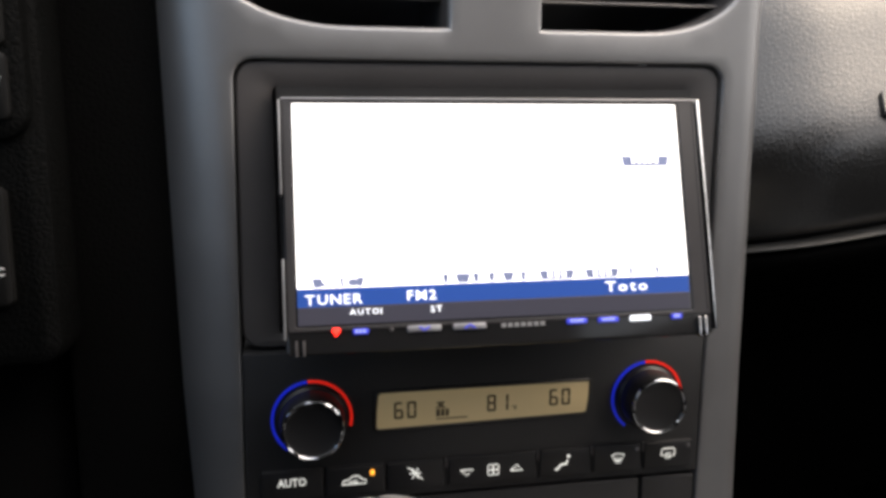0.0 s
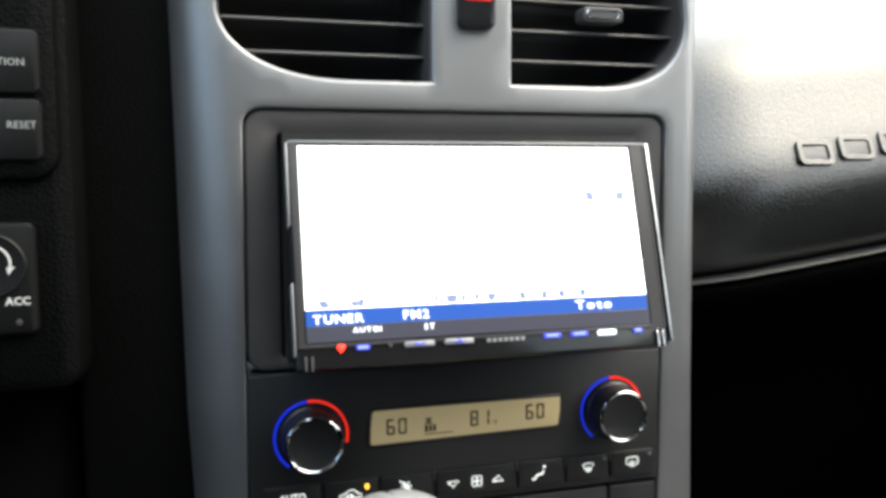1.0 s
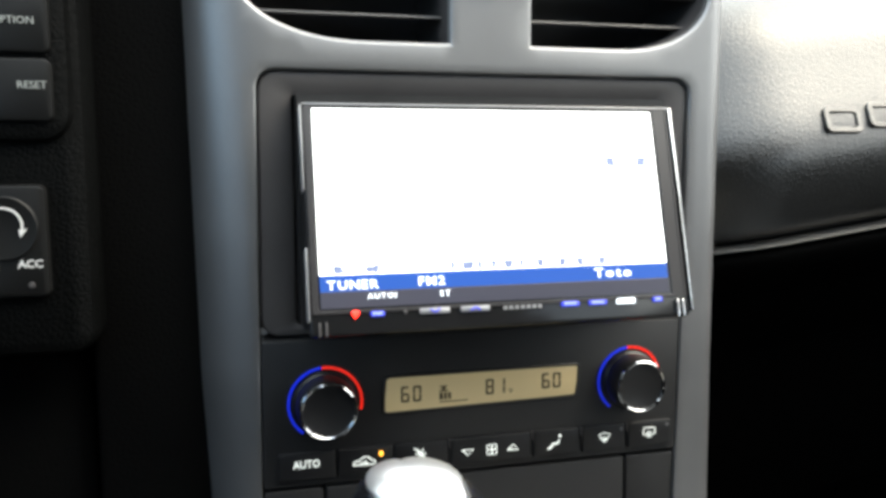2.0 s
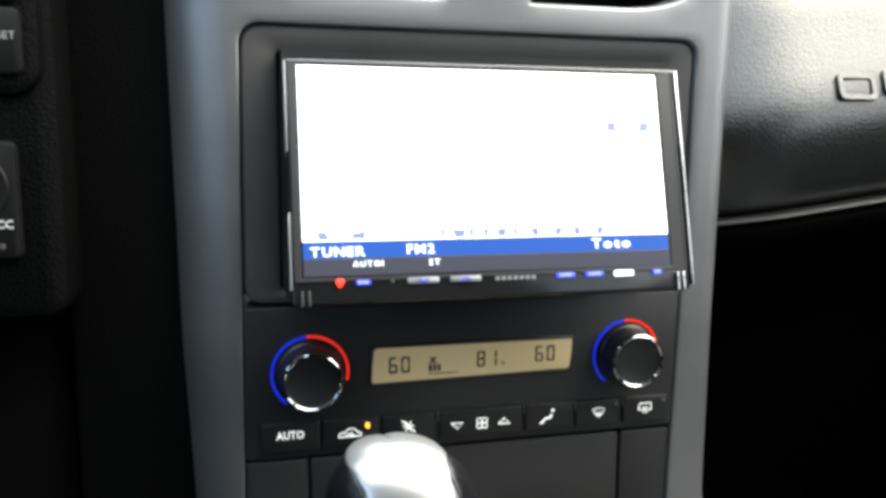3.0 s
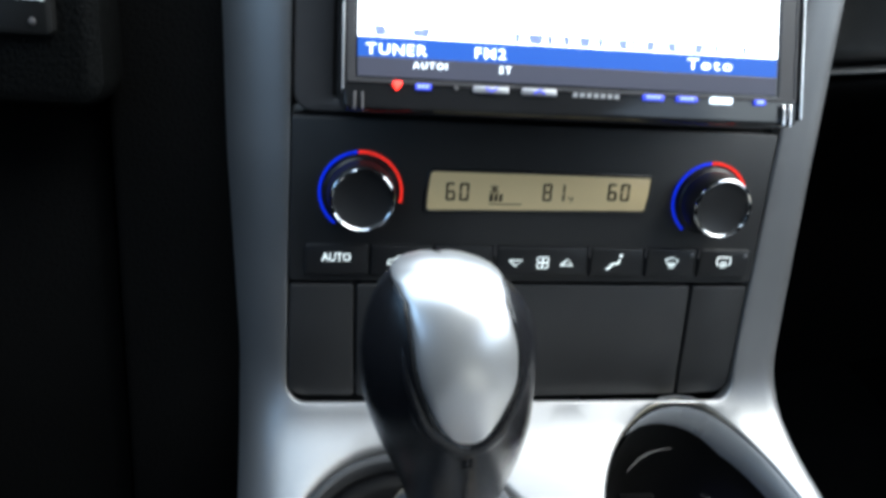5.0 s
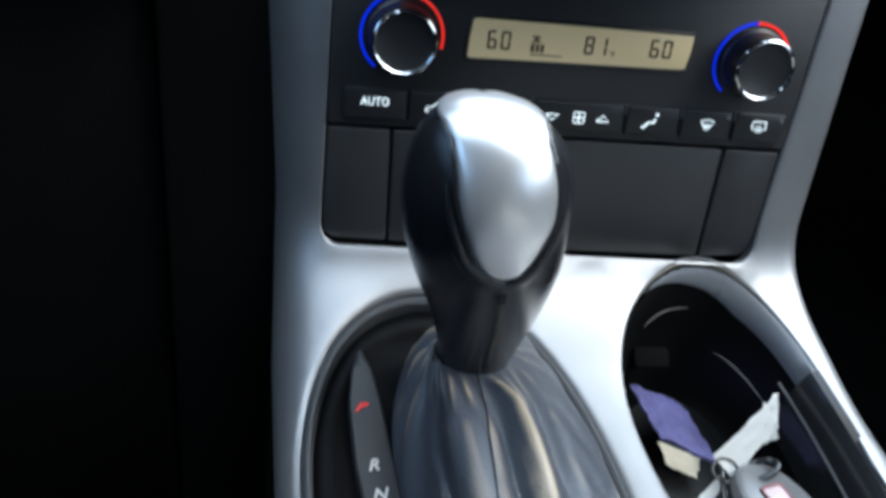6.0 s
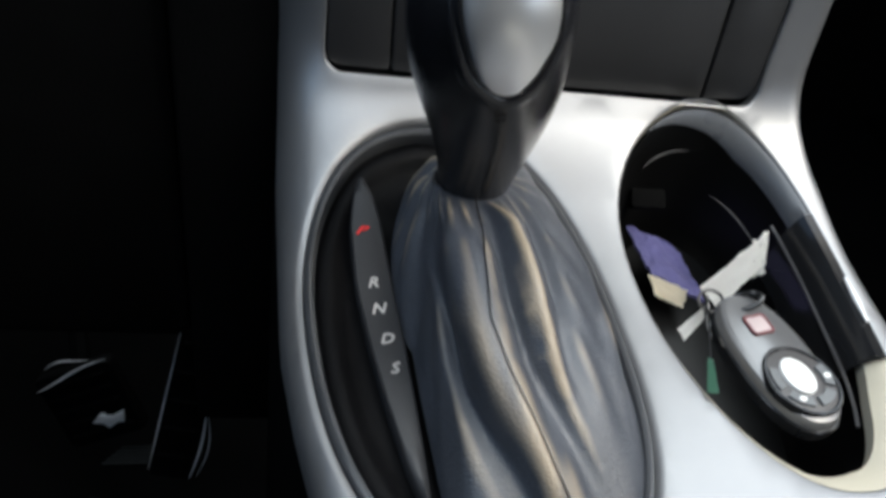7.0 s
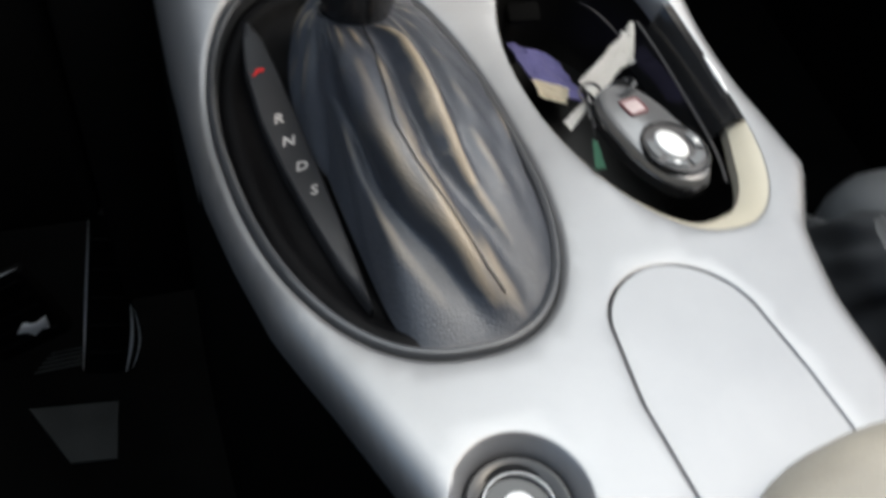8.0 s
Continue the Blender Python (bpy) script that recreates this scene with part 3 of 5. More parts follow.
part("key_print", bars([(sx(0.866 + i * 0.0155), sx(0.866 + i * 0.0155 + 0.0105), sv(0.291), sv(0.255)) for i in range(5)], -0.0009, -0.0006), SCREEN_WHITE, screen, "white bars of unreadable print", smooth=False, m=FP)
for u in (0.926, 0.944):
    tab(u, u + 0.007, 0.632, 0.655)

# keys under the screen
KV = 0.0080


def key(x, w, h, mat, label, name="key"):
    return part(name, slab(rrect(x - w / 2, x + w / 2, KV - h / 2, KV + h / 2, h * 0.25, 3), -0.0010, 0.001, 0.0004), mat, plate, label, m=FP)


bm = slab([(-0.0653, KV + 0.0016), (-0.0677, KV + 0.0016), (-0.0683, KV + 0.0005), (-0.0667, KV - 0.0017), (-0.0649, KV + 0.0005)], -0.0012, 0.001, 0.0004)
part("warning_light", bm, GLOW_RED, plate, "red glowing indicator", m=FP)
key(-0.0575, 0.0058, 0.0021, GLOW_BLUE, "blue lit key")
key(-0.0460, 0.0016, 0.0016, BEZEL, "small reset hole")
for x, up in ((-0.0335, -1), (-0.0160, 1)):
    k = key(x, 0.0130, 0.0024, material("silver_key", (0.4, 0.4, 0.42), 0.35, 0.5), "silver rocker key")
    part("arrow", tube([(x - 0.002, -0.0012, KV - 0.0007 * up), (x, -0.0012, KV + 0.0007 * up), (x + 0.002, -0.0012, KV - 0.0007 * up)], 0.00035, 6), GLOW_BLUE, plate, "blue arrow", m=FP)
for i in range(7):
    part("logo_block", bars([(-0.0035 + i * 0.0026, -0.0016 + i * 0.0026, KV - 0.0011, KV + 0.0011)], -0.0004, 0.001), MARK, plate, "grey block of the maker's mark", smooth=False, m=FP)
key(0.0270, 0.0084, 0.0021, GLOW_BLUE, "blue lit key")
key(0.0400, 0.0084, 0.0021, GLOW_BLUE, "blue lit key")
key(0.0535, 0.0088, 0.0023, GLOW_WHITE, "white lit key")
key(0.0690, 0.0046, 0.0021, GLOW_BLUE, "blue lit key")
for x, n in ((-0.0575, 3), (0.0270, 4), (0.0400, 4), (0.0690, 2)):
    part("key_print", bars([(x + (i - n / 2) * 0.0014, x + (i - n / 2) * 0.0014 + 0.0010, KV - 0.0006, KV + 0.0006) for i in range(n)], -0.0013, -0.0009), GLOW_PALE, plate, "pale bars of unreadable print", smooth=False, m=FP)

# ---- climate control ----
climate = thing("climate_control", (0, 0.02, -0.01), "black climate control panel with amber display and two dials", "climate control")
part("panel", slab([(flare(x, 0)[0], z) if z > -0.02 else flare(x, z) for x, z in rrect(-0.1018, 0.1018, -0.0482, 0.0200, 0.0012, 3)], 0.0, 0.03, 0.0010), PANEL, climate)
lcd_loop = [(0.0466, -0.0004), (-0.0462, -0.0002), (-0.0474, -0.0010), (-0.0482, -0.0085), (-0.0484, -0.0156), (-0.0474, -0.0164), (0.0450, -0.0150), (0.0462, -0.0144), (0.0472, -0.0080), (0.0474, -0.0012)]
display = part("display", slab(lcd_loop, -0.0008, 0.004, 0.0003), LCD, climate, "backlit amber liquid crystal display")
part("display_rim", ring_slab(inset(lcd_loop, -0.0012), inset(lcd_loop, 0.0), -0.0012, 0.002, 0.0003), PANEL, climate, "thin black rim")
SEG = {"0": "abcdef", "1": "bc", "6": "acdefg", "8": "abcdefg"}


def digits(text, x, z, h, w):
    bm = bmesh.new()
    t = h * 0.13
    for i, ch in enumerate(text):
        ox = x + i * (w * 1.42)
        at_ = {"a": (t * .6, w - t * .6, h - t, h), "g": (t * .6, w - t * .6, h / 2 - t / 2, h / 2 + t / 2), "d": (t * .6, w - t * .6, 0, t),
               "f": (0, t, h / 2 + t * .2, h - t * .3), "e": (0, t, t * .3, h / 2 - t * .2), "b": (w - t, w, h / 2 + t * .2, h - t * .3), "c": (w - t, w, t * .3, h / 2 - t * .2)}
        bars([(ox + p[0], ox + p[1], z + p[2], z + p[3]) for s_, p in at_.items() if s_ in SEG[ch]], -0.0011, -0.0006, bm)
    return bm


for text, x, z in (("60", -0.0408, -0.0122), ("81", 0.0003, -0.0116), ("60", 0.0288, -0.0108)):
    for i, ch in enumerate(text):
        part("digit", digits(ch, x + i * 0.00568, z, 0.0076, 0.0040), INK, display, "dark segment figure", smooth=False)
part("unit", letters("°F", 0.0032, -0.0010, "LEFT"), INK, display, "small degree mark", smooth=False, m=at(0.0112, -0.0108))
part("fan_symbol", bars([(-0.0222, -0.0186, -0.0062, -0.0056), (-0.0214, -0.0194, -0.0076, -0.0064), (-0.0224, -0.0184, -0.0084, -0.0078), (-0.0224, -0.0208, -0.0122, -0.0090), (-0.0202, -0.0188, -0.0122, -0.0090), (-0.0182, -0.0168, -0.0122, -0.0090)], -0.0011, -0.0006), INK, display, "fan level symbol", smooth=False)
part("level_bar", bars([(-0.0224, -0.0085, -0.0136, -0.0131)], -0.0011, -0.0006), INK, display, "thin level line", smooth=False)


def arc(cx, cz, r0, r1, a0, a1, front, rear, n=28):
    bm = bmesh.new()
    lps = []
    for i in range(n + 1):
        t = radians(a0 + (a1 - a0) * i / n)
        c, s = math.cos(t), math.sin(t)
        lps.append([(cx + r0 * c, rear, cz + r0 * s), (cx + r0 * c, front, cz + r0 * s), (cx + r1 * c, front, cz + r1 * s), (cx + r1 * c, rear, cz + r1 * s)])
    rings(bm, lps)
    return bm


def turned(cx, cz, rows, n=48):
    """A turned shape about the axis into the dash from rows of (depth, radius)."""
    bm = bmesh.new()
    rings(bm, [[(cx + r * math.cos(2 * math.pi * i / n), d, cz + r * math.sin(2 * math.pi * i / n)) for i in range(n)] for d, r in rows])
    return bm


for cx in (-0.0755, 0.0755):
    cz = -0.0098
    dial = part("dial", turned(cx, cz, [(0.004, 0.0150), (-0.002, 0.0148), (-0.0030, 0.0138), (-0.0118, 0.0128), (-0.0134, 0.0122), (-0.0128, 0.0112), (-0.0124, 0.0104), (-0.0122, 0.001)]), BUTTON, climate, "black temperature dial")
    part("dial_rim", tube([(cx + 0.0121 * math.cos(a), -0.0130, cz + 0.0121 * math.sin(a)) for a in np.linspace(0, 2 * math.pi, 49)[:-1]], 0.0007, 8, True), CHROME, dial, "chrome rim")
    part("scale_blue", arc(cx, cz, 0.0160, 0.0171, 96, 232, -0.0006, 0.002), RING_BLUE, dial, "blue scale arc")
    part("scale_red", arc(cx, cz, 0.0160, 0.0171, -14, 95, -0.0006, 0.002), RING_RED, dial, "red scale arc")


def icon(name, bm, parent, label, mat=None):
    part(name, bm, mat or ICON, parent, label, smooth=False)


BF, BP = -0.0018, -0.0021
ROW = {"auto": (-0.0975, -0.0715), "recirc": (-0.0705, -0.0450), "ac_off": (-0.0440, -0.0190), "fan": (-0.0170, 0.0232), "foot": (0.0248, 0.0488), "front_defrost": (0.0505, 0.0735), "rear_defrost": (0.0752, 0.0990)}
KEY = {}
for k, (a, b) in ROW.items():
    KEY[k] = part("push_button", slab(rrect(a, b, -0.0450, -0.0318, 0.0012, 3), BF, 0.004, 0.0009), BUTTON, climate, "black push button")
for k in ("fan", "foot", "front_defrost", "rear_defrost"):
    a = ROW[k][0] - 0.0009
    part("spacer", bars([(a - 0.0004, a + 0.0004, -0.036, -0.0316)], -0.0022, 0.001), BEZEL, climate, "small pale divider", smooth=False)
part("legend", letters("AUTO", 0.0050, BP, narrow=0.86, bold=0.00008), ICON, KEY["auto"], "white word", smooth=False, m=at(-0.0846, -0.0372))


def line(pts, cx, cz, r=0.00030, bm=None):
    return tube([(cx + x, BP, cz + z) for x, z in pts], r, 6, bm=bm)


c = (-0.0585, -0.0388)
bm = line([(-0.005, -0.001), (-0.0046, 0.0006), (-0.0022, 0.001), (-0.0005, 0.0026), (0.002, 0.0026), (0.0035, 0.0010), (0.0052, 0.0004), (0.0052, -0.001), (-0.005, -0.001)], *c)
line([(-0.002, -0.0002), (0.001, 0.0006), (0.0016, -0.0004), (0.0002, -0.0006)], *c, bm=bm)
icon("symbol", bm, KEY["recirc"], "white car outline")
part("lamp", slab(oval(-0.0505, -0.0352, 0.0010, 0.0013, 14), BF - 0.0006, 0.0, 0.0003), GLOW_AMBER, KEY["recirc"], "amber pilot light")
c = (-0.0318, -0.0372)
bm = line([(-0.0032, 0.0030), (0.0032, -0.0030)], *c)
for k in range(3):
    t = radians(60 * k)
    line([(-0.0026 * math.cos(t), -0.0026 * math.sin(t)), (0.0026 * math.cos(t), 0.0026 * math.sin(t))], *c, bm=bm)
icon("symbol", bm, KEY["ac_off"], "white crossed snowflake")
c = (0.0032, -0.0385)
bm = bmesh.new()
for k in range(4):
    t = radians(45 + 90 * k)
    tube([(c[0] + 0.0017 * math.cos(t) + 0.00135 * math.cos(a), BP, c[1] + 0.0017 * math.sin(t) + 0.00135 * math.sin(a)) for a in np.linspace(0, 2 * math.pi, 10)[:-1]], 0.00028, 5, True, bm)
icon("symbol", bm, KEY["fan"], "white fan rotor")
icon("symbol", line([(-0.0028, 0.0012), (0.0028, 0.0012), (0, -0.0014), (-0.0028, 0.0012)], -0.0088, -0.0388), KEY["fan"], "white down arrow")
icon("symbol", line([(-0.0028, -0.0012), (0.0028, -0.0012), (0, 0.0014), (-0.0028, -0.0012)], 0.0140, -0.0384), KEY["fan"], "white up arrow")
bm = line([(0.0016, 0.0010), (0.0010, -0.0008), (-0.0016, -0.0010), (-0.0030, -0.0030), (-0.0042, -0.0032)], 0.0362, -0.0378, 0.0005)
ball((0.0382, BP, -0.0350), 0.0008, 0.0004, 0.0008, bm, 10, 6)
icon("symbol", bm, KEY["foot"], "white seated figure mark")
bm = line([(-0.0030, 0.0014), (0, 0.0022), (0.0030, 0.0014), (0.0016, -0.0012), (-0.0016, -0.0012), (-0.0030, 0.0014)], 0.0620, -0.0378, 0.00026)
for k in (-0.001, 0, 0.001):
    line([(k * 0.8, -0.0026), (k + 0.0002, -0.0016), (k - 0.0002, -0.0008), (k * 1.2, 0.0002)], 0.0620, -0.0378, 0.00022, bm)
icon("symbol", bm, KEY["front_defrost"], "white windscreen mark")
bm = line([(-0.0018, -0.0013), (-0.0028, -0.0013), (-0.0033, -0.0008), (-0.0031, 0.0018), (-0.0025, 0.0023), (0.0025, 0.0023), (0.0031, 0.0018), (0.0033, -0.0008), (0.0028, -0.0013), (0.0018, -0.0013)], 0.0866, -0.0374, 0.00026)
for k in (-0.0010, 0, 0.0010):
    line([(k, -0.0027), (k + 0.0002, -0.0018), (k - 0.0002, -0.0008), (k, 0.0004)], 0.0866, -0.0374, 0.00022, bm)
icon("symbol", bm, KEY["rear_defrost"], "white rear window mark")
for x in (0.0712, 0.0966):
    part("lamp", slab(oval(x, -0.0343, 0.0009, 0.0009, 12), BF - 0.0005, 0, 0.0002), GREY, climate, "unlit pilot light")

# ---- storage doors under the controls ----
tray = thing("storage_compartment", (0, 0.02, -0.076), "closed black storage doors under the climate controls", "storage compartment")
part("back_plate", quad_box(-0.1035, 0.1035, 0.010, 0.03, -0.1040, -0.0490), GLOSS, tray, smooth=False)
for a, b, lb in ((-0.1016, -0.0738, "small blank cover"), (-0.0728, 0.0752, "wide hinged door"), (0.0764, 0.1016, "small blank cover")):
    r = 0.0065
    lp = rrect(a, b, -0.1016, -0.0500, 0.0015, 4)
    if a < -0.1:
        lp = [p for p in lp if not (p[0] < a + r and p[1] < -0.1016 + r)]
        k = max(range(len(lp)), key=lambda i: (lp[i][0] < (a + b) / 2) * 10 - lp[i][1] if lp[i][0] <= a + 1e-6 else -99)
        lp[k + 1:k + 1] = [(a + r - r * math.cos(t), -0.1016 + r - r * math.sin(t)) for t in np.linspace(0, math.pi / 2, 8)]
    if b > 0.1:
        lp = [p for p in lp if not (p[0] > b - r and p[1] < -0.1016 + r)]
        lp += [(b - r + r * math.sin(t), -0.1016 + r - r * math.cos(t)) for t in np.linspace(0, math.pi / 2, 8)]
    lp = dense(lp, 0.01)
    lp = [(x + (float(np.interp(x, [-0.1016, -0.0735, 0.076, 0.1016], [0.0, -0.0018, -0.0012, 0.0])) * (1 - (-0.05 - z) / 0.0516)), z) for x, z in lp]
    lp = [flare(x, z) for x, z in lp]
    part("door", slab(lp, 0.0008, 0.012, 0.0012), PANEL, tray, lb)

# ---- gear selector ----
gear = thing("gear_selector", (-0.046, -0.12, -0.16), "black leather gear selector with a satin silver knob insert", "gear selector")


def drop(loop, d0):
    """Loop of (x, y) on the console, sunk d0 below the trim, as 3D points."""
    return [trim_point(x, run_y(y), d0) for x, y in loop]


bm = bmesh.new()
B = BOOT_LOOP
rings(bm, [drop(inset(B, o), d) for o, d in ((0.0012, 0.006), (0.0012, 0.0006), (0.0018, -0.0006), (0.0030, -0.0010), (0.0042, -0.0002), (0.0052, 0.003), (0.0056, 0.010))], False, False)
part("gate_ring", bm, RINGGREY, gear, "satin dark grey ring round the gate")
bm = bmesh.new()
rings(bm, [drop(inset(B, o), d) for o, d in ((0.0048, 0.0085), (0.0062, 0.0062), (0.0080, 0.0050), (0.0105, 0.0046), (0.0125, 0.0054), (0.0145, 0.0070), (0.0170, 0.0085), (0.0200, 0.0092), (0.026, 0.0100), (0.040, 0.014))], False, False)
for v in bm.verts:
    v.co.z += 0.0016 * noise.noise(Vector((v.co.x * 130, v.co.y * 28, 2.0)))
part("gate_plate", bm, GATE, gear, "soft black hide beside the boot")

STRIP_Y = [-0.040, -0.047, -0.062, -0.090, -0.118, -0.145, -0.172, -0.192]
STRIP_L = [-0.0880, -0.0900, -0.0912, -0.0888, -0.0840, -0.0786, -0.0722, -0.0658]
STRIP_R = [-0.0855, -0.0815, -0.0778, -0.0738, -0.0705, -0.0680, -0.0660, -0.0650]
lps = []
for y in np.linspace(-0.040, -0.192, 40):
    a, b = float(np.interp(-y, [-v for v in STRIP_Y], STRIP_L)), float(np.interp(-y, [-v for v in STRIP_Y], STRIP_R))
    lps.append([trim_point(x, run_y(y), d) for x, d in ((a, 0.010), (a, 0.0040), (a + 0.0008, 0.0030), ((a + b) / 2, 0.0024), (b - 0.0008, 0.0030), (b, 0.0040), (b, 0.010))])
bm = bmesh.new()
rings(bm, lps, closed=False, cap_first=False, cap_last=False)
strip = part("gate_strip", bm, STRIPGREY, gear, "dark grey strip with selector letters")
for ch, x, y in (("P", -0.0872, -0.0655), ("R", -0.0822, -0.0913), ("N", -0.0803, -0.1042), ("D", -0.0775, -0.1190), ("S", -0.0752, -0.1330)):
    part("letter", letters(ch, 0.0072 if ch != "P" else 0.0054, -0.0002, shear=0.35 if ch != "P" else 0.5, narrow=0.98 if ch != "P" else 1.5, bold=0.00015), REDPRINT if ch == "P" else GREYPRINT, strip, "red letter" if ch == "P" else "grey-white letter", smooth=False,
         m=console_frame(x, y) @ at(0, 0, 0.0022) @ Matrix.Rotation(radians(-8), 4, "Y"))

# boot: hide gathered from the gate up to the lever
NB, MB = 240, 70
COLLAR = Vector((-0.0428, -0.0605, -0.1210))


def boot_base(t):
    c, s = math.cos(t), math.sin(t)
    p = 2.5
    out = 1 + 0.17 * math.exp(-(((t + math.pi) % (2 * math.pi) - math.pi + 2.30) / 0.38) ** 2)
    x = out * (0.0392 + 0.0105 * max(0.0, s) ** 0.5 if c < 0 else 0.0425) * math.copysign(abs(c) ** (2 / p), c)
    y = out * 0.0955 * math.copysign(abs(s) ** (2 / p), s)
    k, w = math.cos(radians(4)), math.sin(radians(4))
    return -0.0280 + x * k - y * w, -0.1200 + x * w + y * k


# folds of the hide: height up the boot, angle round it, rise and half width there
CRESTS = [
    ((0.0, 0.10, 0.18, 0.26, 0.36, 0.48, 0.66, 1.0), (-1.46, -1.54, -1.64, -1.77, -1.91, -2.06, -2.20, -2.20), (0.009, 0.011, 0.011, 0.011, 0.010, 0.009, 0.008, 0.005), (0.17, 0.17, 0.18, 0.20, 0.26, 0.36, 0.50, 0.5), 2.4),
    ((0.0, 0.30, 0.42, 0.50, 0.62, 0.78, 1.0), (-1.42, -1.43, -1.47, -1.52, -1.47, -1.36, -1.38), (0.0, 0.001, 0.004, 0.007, 0.009, 0.010, 0.007), (0.12, 0.12, 0.13, 0.14, 0.17, 0.22, 0.24), 2),
    ((0.0, 0.10, 0.18, 0.28, 0.36, 0.60, 1.0), (-0.95, -0.87, -0.66, -0.42, -0.10, 0.0, 0.0), (0.002, 0.003, 0.003, 0.004, 0.005, 0.005, 0.004), (0.24, 0.24, 0.26, 0.28, 0.30, 0.30, 0.3), 2),
]
VALLEYS = [
    ((0.0, 0.06, 0.14, 0.24, 0.32, 0.50, 1.0), (-1.62, -1.71, -1.90, -2.14, -2.38, -2.75, -2.9), (-0.004, -0.006, -0.007, -0.007, -0.006, -0.004, -0.002), (0.13, 0.13, 0.14, 0.15, 0.17, 0.20, 0.2), 2),
    ((0.0, 0.08, 0.18, 0.30, 0.40, 0.54, 0.78, 1.0), (-1.29, -1.35, -1.44, -1.57, -1.68, -1.72, -1.62, -1.6), (-0.003, -0.005, -0.007, -0.008, -0.008, -0.007, -0.006, -0.004), (0.11, 0.11, 0.11, 0.12, 0.12, 0.12, 0.13, 0.13), 2),
    ((0.0, 0.24, 0.38, 0.50, 0.64, 0.80, 1.0), (-1.20, -1.32, -1.24, -1.08, -0.87, -0.62, -0.5), (0.0, -0.001, -0.003, -0.005, -0.006, -0.006, -0.004), (0.20, 0.20, 0.20, 0.20, 0.20, 0.18, 0.18), 2),
]


def boot_point(t, v):
    """v = 0 at the gate, 1 at the lever."""
    bx, by = boot_base(t)
    base = Vector(trim_point(bx, run_y(by), 0.0066))
    c, s = math.cos(t), math.sin(t)
    top = COLLAR + Vector((0.0155 * c, 0.0145 * s, 0))
    e = v ** 0.9
    p = base.lerp(top, e)
    rearness = max(0.0, -s)
    lift = math.sin(math.pi * v) * (0.004 + 0.014 * rearness ** 1.5 + 0.004 * max(0, c))
    p.z += lift
    # long folds run from the lever back over the hide; tight creases gather at the front
    fade = math.sin(math.pi * min(1, v * 1.02)) ** 0.7
    off = (p - Vector((COLLAR.x + 0.01, -0.13, -0.17))).normalized()
    w = (t + math.pi) % (2 * math.pi) - math.pi
    fold = 0.0
    for vs, ws, amp, wid, rim in CRESTS + VALLEYS:
        fold += float(np.interp(v, vs, amp)) * math.exp(-abs((w - float(np.interp(v, vs, ws))) / float(np.interp(v, vs, wid))) ** rim)
    fold += math.sin(11 * w + 1.9 * v) * 0.0004 + math.sin(19 * w + 5 * v + 1) * 0.0003
    front = max(0.0, s) * (math.sin(14 * t + 3 * v) * 0.0030)
    front += math.exp(-((w - 2.55) / 0.55) ** 2) * (math.sin(17 * w + 5 * v) * 0.0034 + math.sin(31 * w - 4 * v) * 0.0010)
    p += off * fade * (fold + front)
    p += off * 0.0010 * math.sin(19 * w + 2 * v) * max(0.0, 1 - abs(v - 0.86) / 0.16)
    p += Vector(noise.noise_vector(Vector((p.x * 40, p.y * 40, p.z * 40)))) * 0.0006 * fade
    return p


bm = bmesh.new()
rings(bm, [[boot_point(2 * math.pi * i / NB, j / MB) for i in range(NB)] for j in range(MB + 1)], False, False)
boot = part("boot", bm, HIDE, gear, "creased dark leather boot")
seam = [boot_point(float(np.interp(j / MB, (0, 0.08, 0.18, 0.28, 0.38, 0.48, 0.68, 0.94, 1), (-1.50, -1.52, -1.60, -1.72, -1.88, -1.98, -1.90, -1.68, -1.6))), j / MB) + Vector((0, -0.0003, 0.0004)) for j in range(7, MB + 1)]
part("boot_seam", tube(seam, 0.0003, 6), KNOBHIDE, boot, "raised seam down the boot")
part("collar", tube([COLLAR + Vector((0.0152 * math.cos(a), 0.0142 * math.sin(a), -0.0012)) for a in np.linspace(0, 2 * math.pi, 40)[:-1]], 0.0012, 8, True), KNOBHIDE, gear, "rolled leather collar")

# knob: (height, half width, half depth, centre x, centre y)
KN = [(-0.124, 0.0145, 0.0140, -0.0425, -0.0600), (-0.113, 0.0160, 0.0155, -0.0421, -0.0630), (-0.102, 0.0185, 0.0175, -0.0426, -0.0670), (-0.090, 0.0215, 0.0200, -0.0438, -0.0715),
      (-0.078, 0.0247, 0.0222, -0.0458, -0.0760), (-0.066, 0.0272, 0.0238, -0.0478, -0.0798), (-0.054, 0.0286, 0.0246, -0.0500, -0.0825), (-0.042, 0.0290, 0.0250, -0.0510, -0.0840),
      ]
KN += [(-0.042 + 0.0342 * math.sin(u), 0.0290 * math.cos(u) ** 0.74, 0.0250 * math.cos(u) ** 0.74, -0.0510 - 0.0010 * math.sin(u) - 0.0040 * math.sin(u) ** 3, -0.0840 - 0.0018 * math.sin(u)) for u in np.linspace(0.06, 1.50, 26)]
KNA = np.array(KN)
KLEN = np.r_[0, np.cumsum(np.hypot(np.diff(KNA[:, 0]), np.diff(KNA[:, 1])))]
KNA = np.array([[np.interp(u, KLEN, KNA[:, i]) for i in range(5)] for u in np.linspace(0, KLEN[-1], 150)])
for _ in range(30):
    KNA[1:-1] = 0.25 * KNA[:-2] + 0.5 * KNA[1:-1] + 0.25 * KNA[2:]
KT = np.r_[0, np.cumsum(np.hypot(np.diff(KNA[:, 0]), np.diff(KNA[:, 1])))]
KT /= KT[-1]


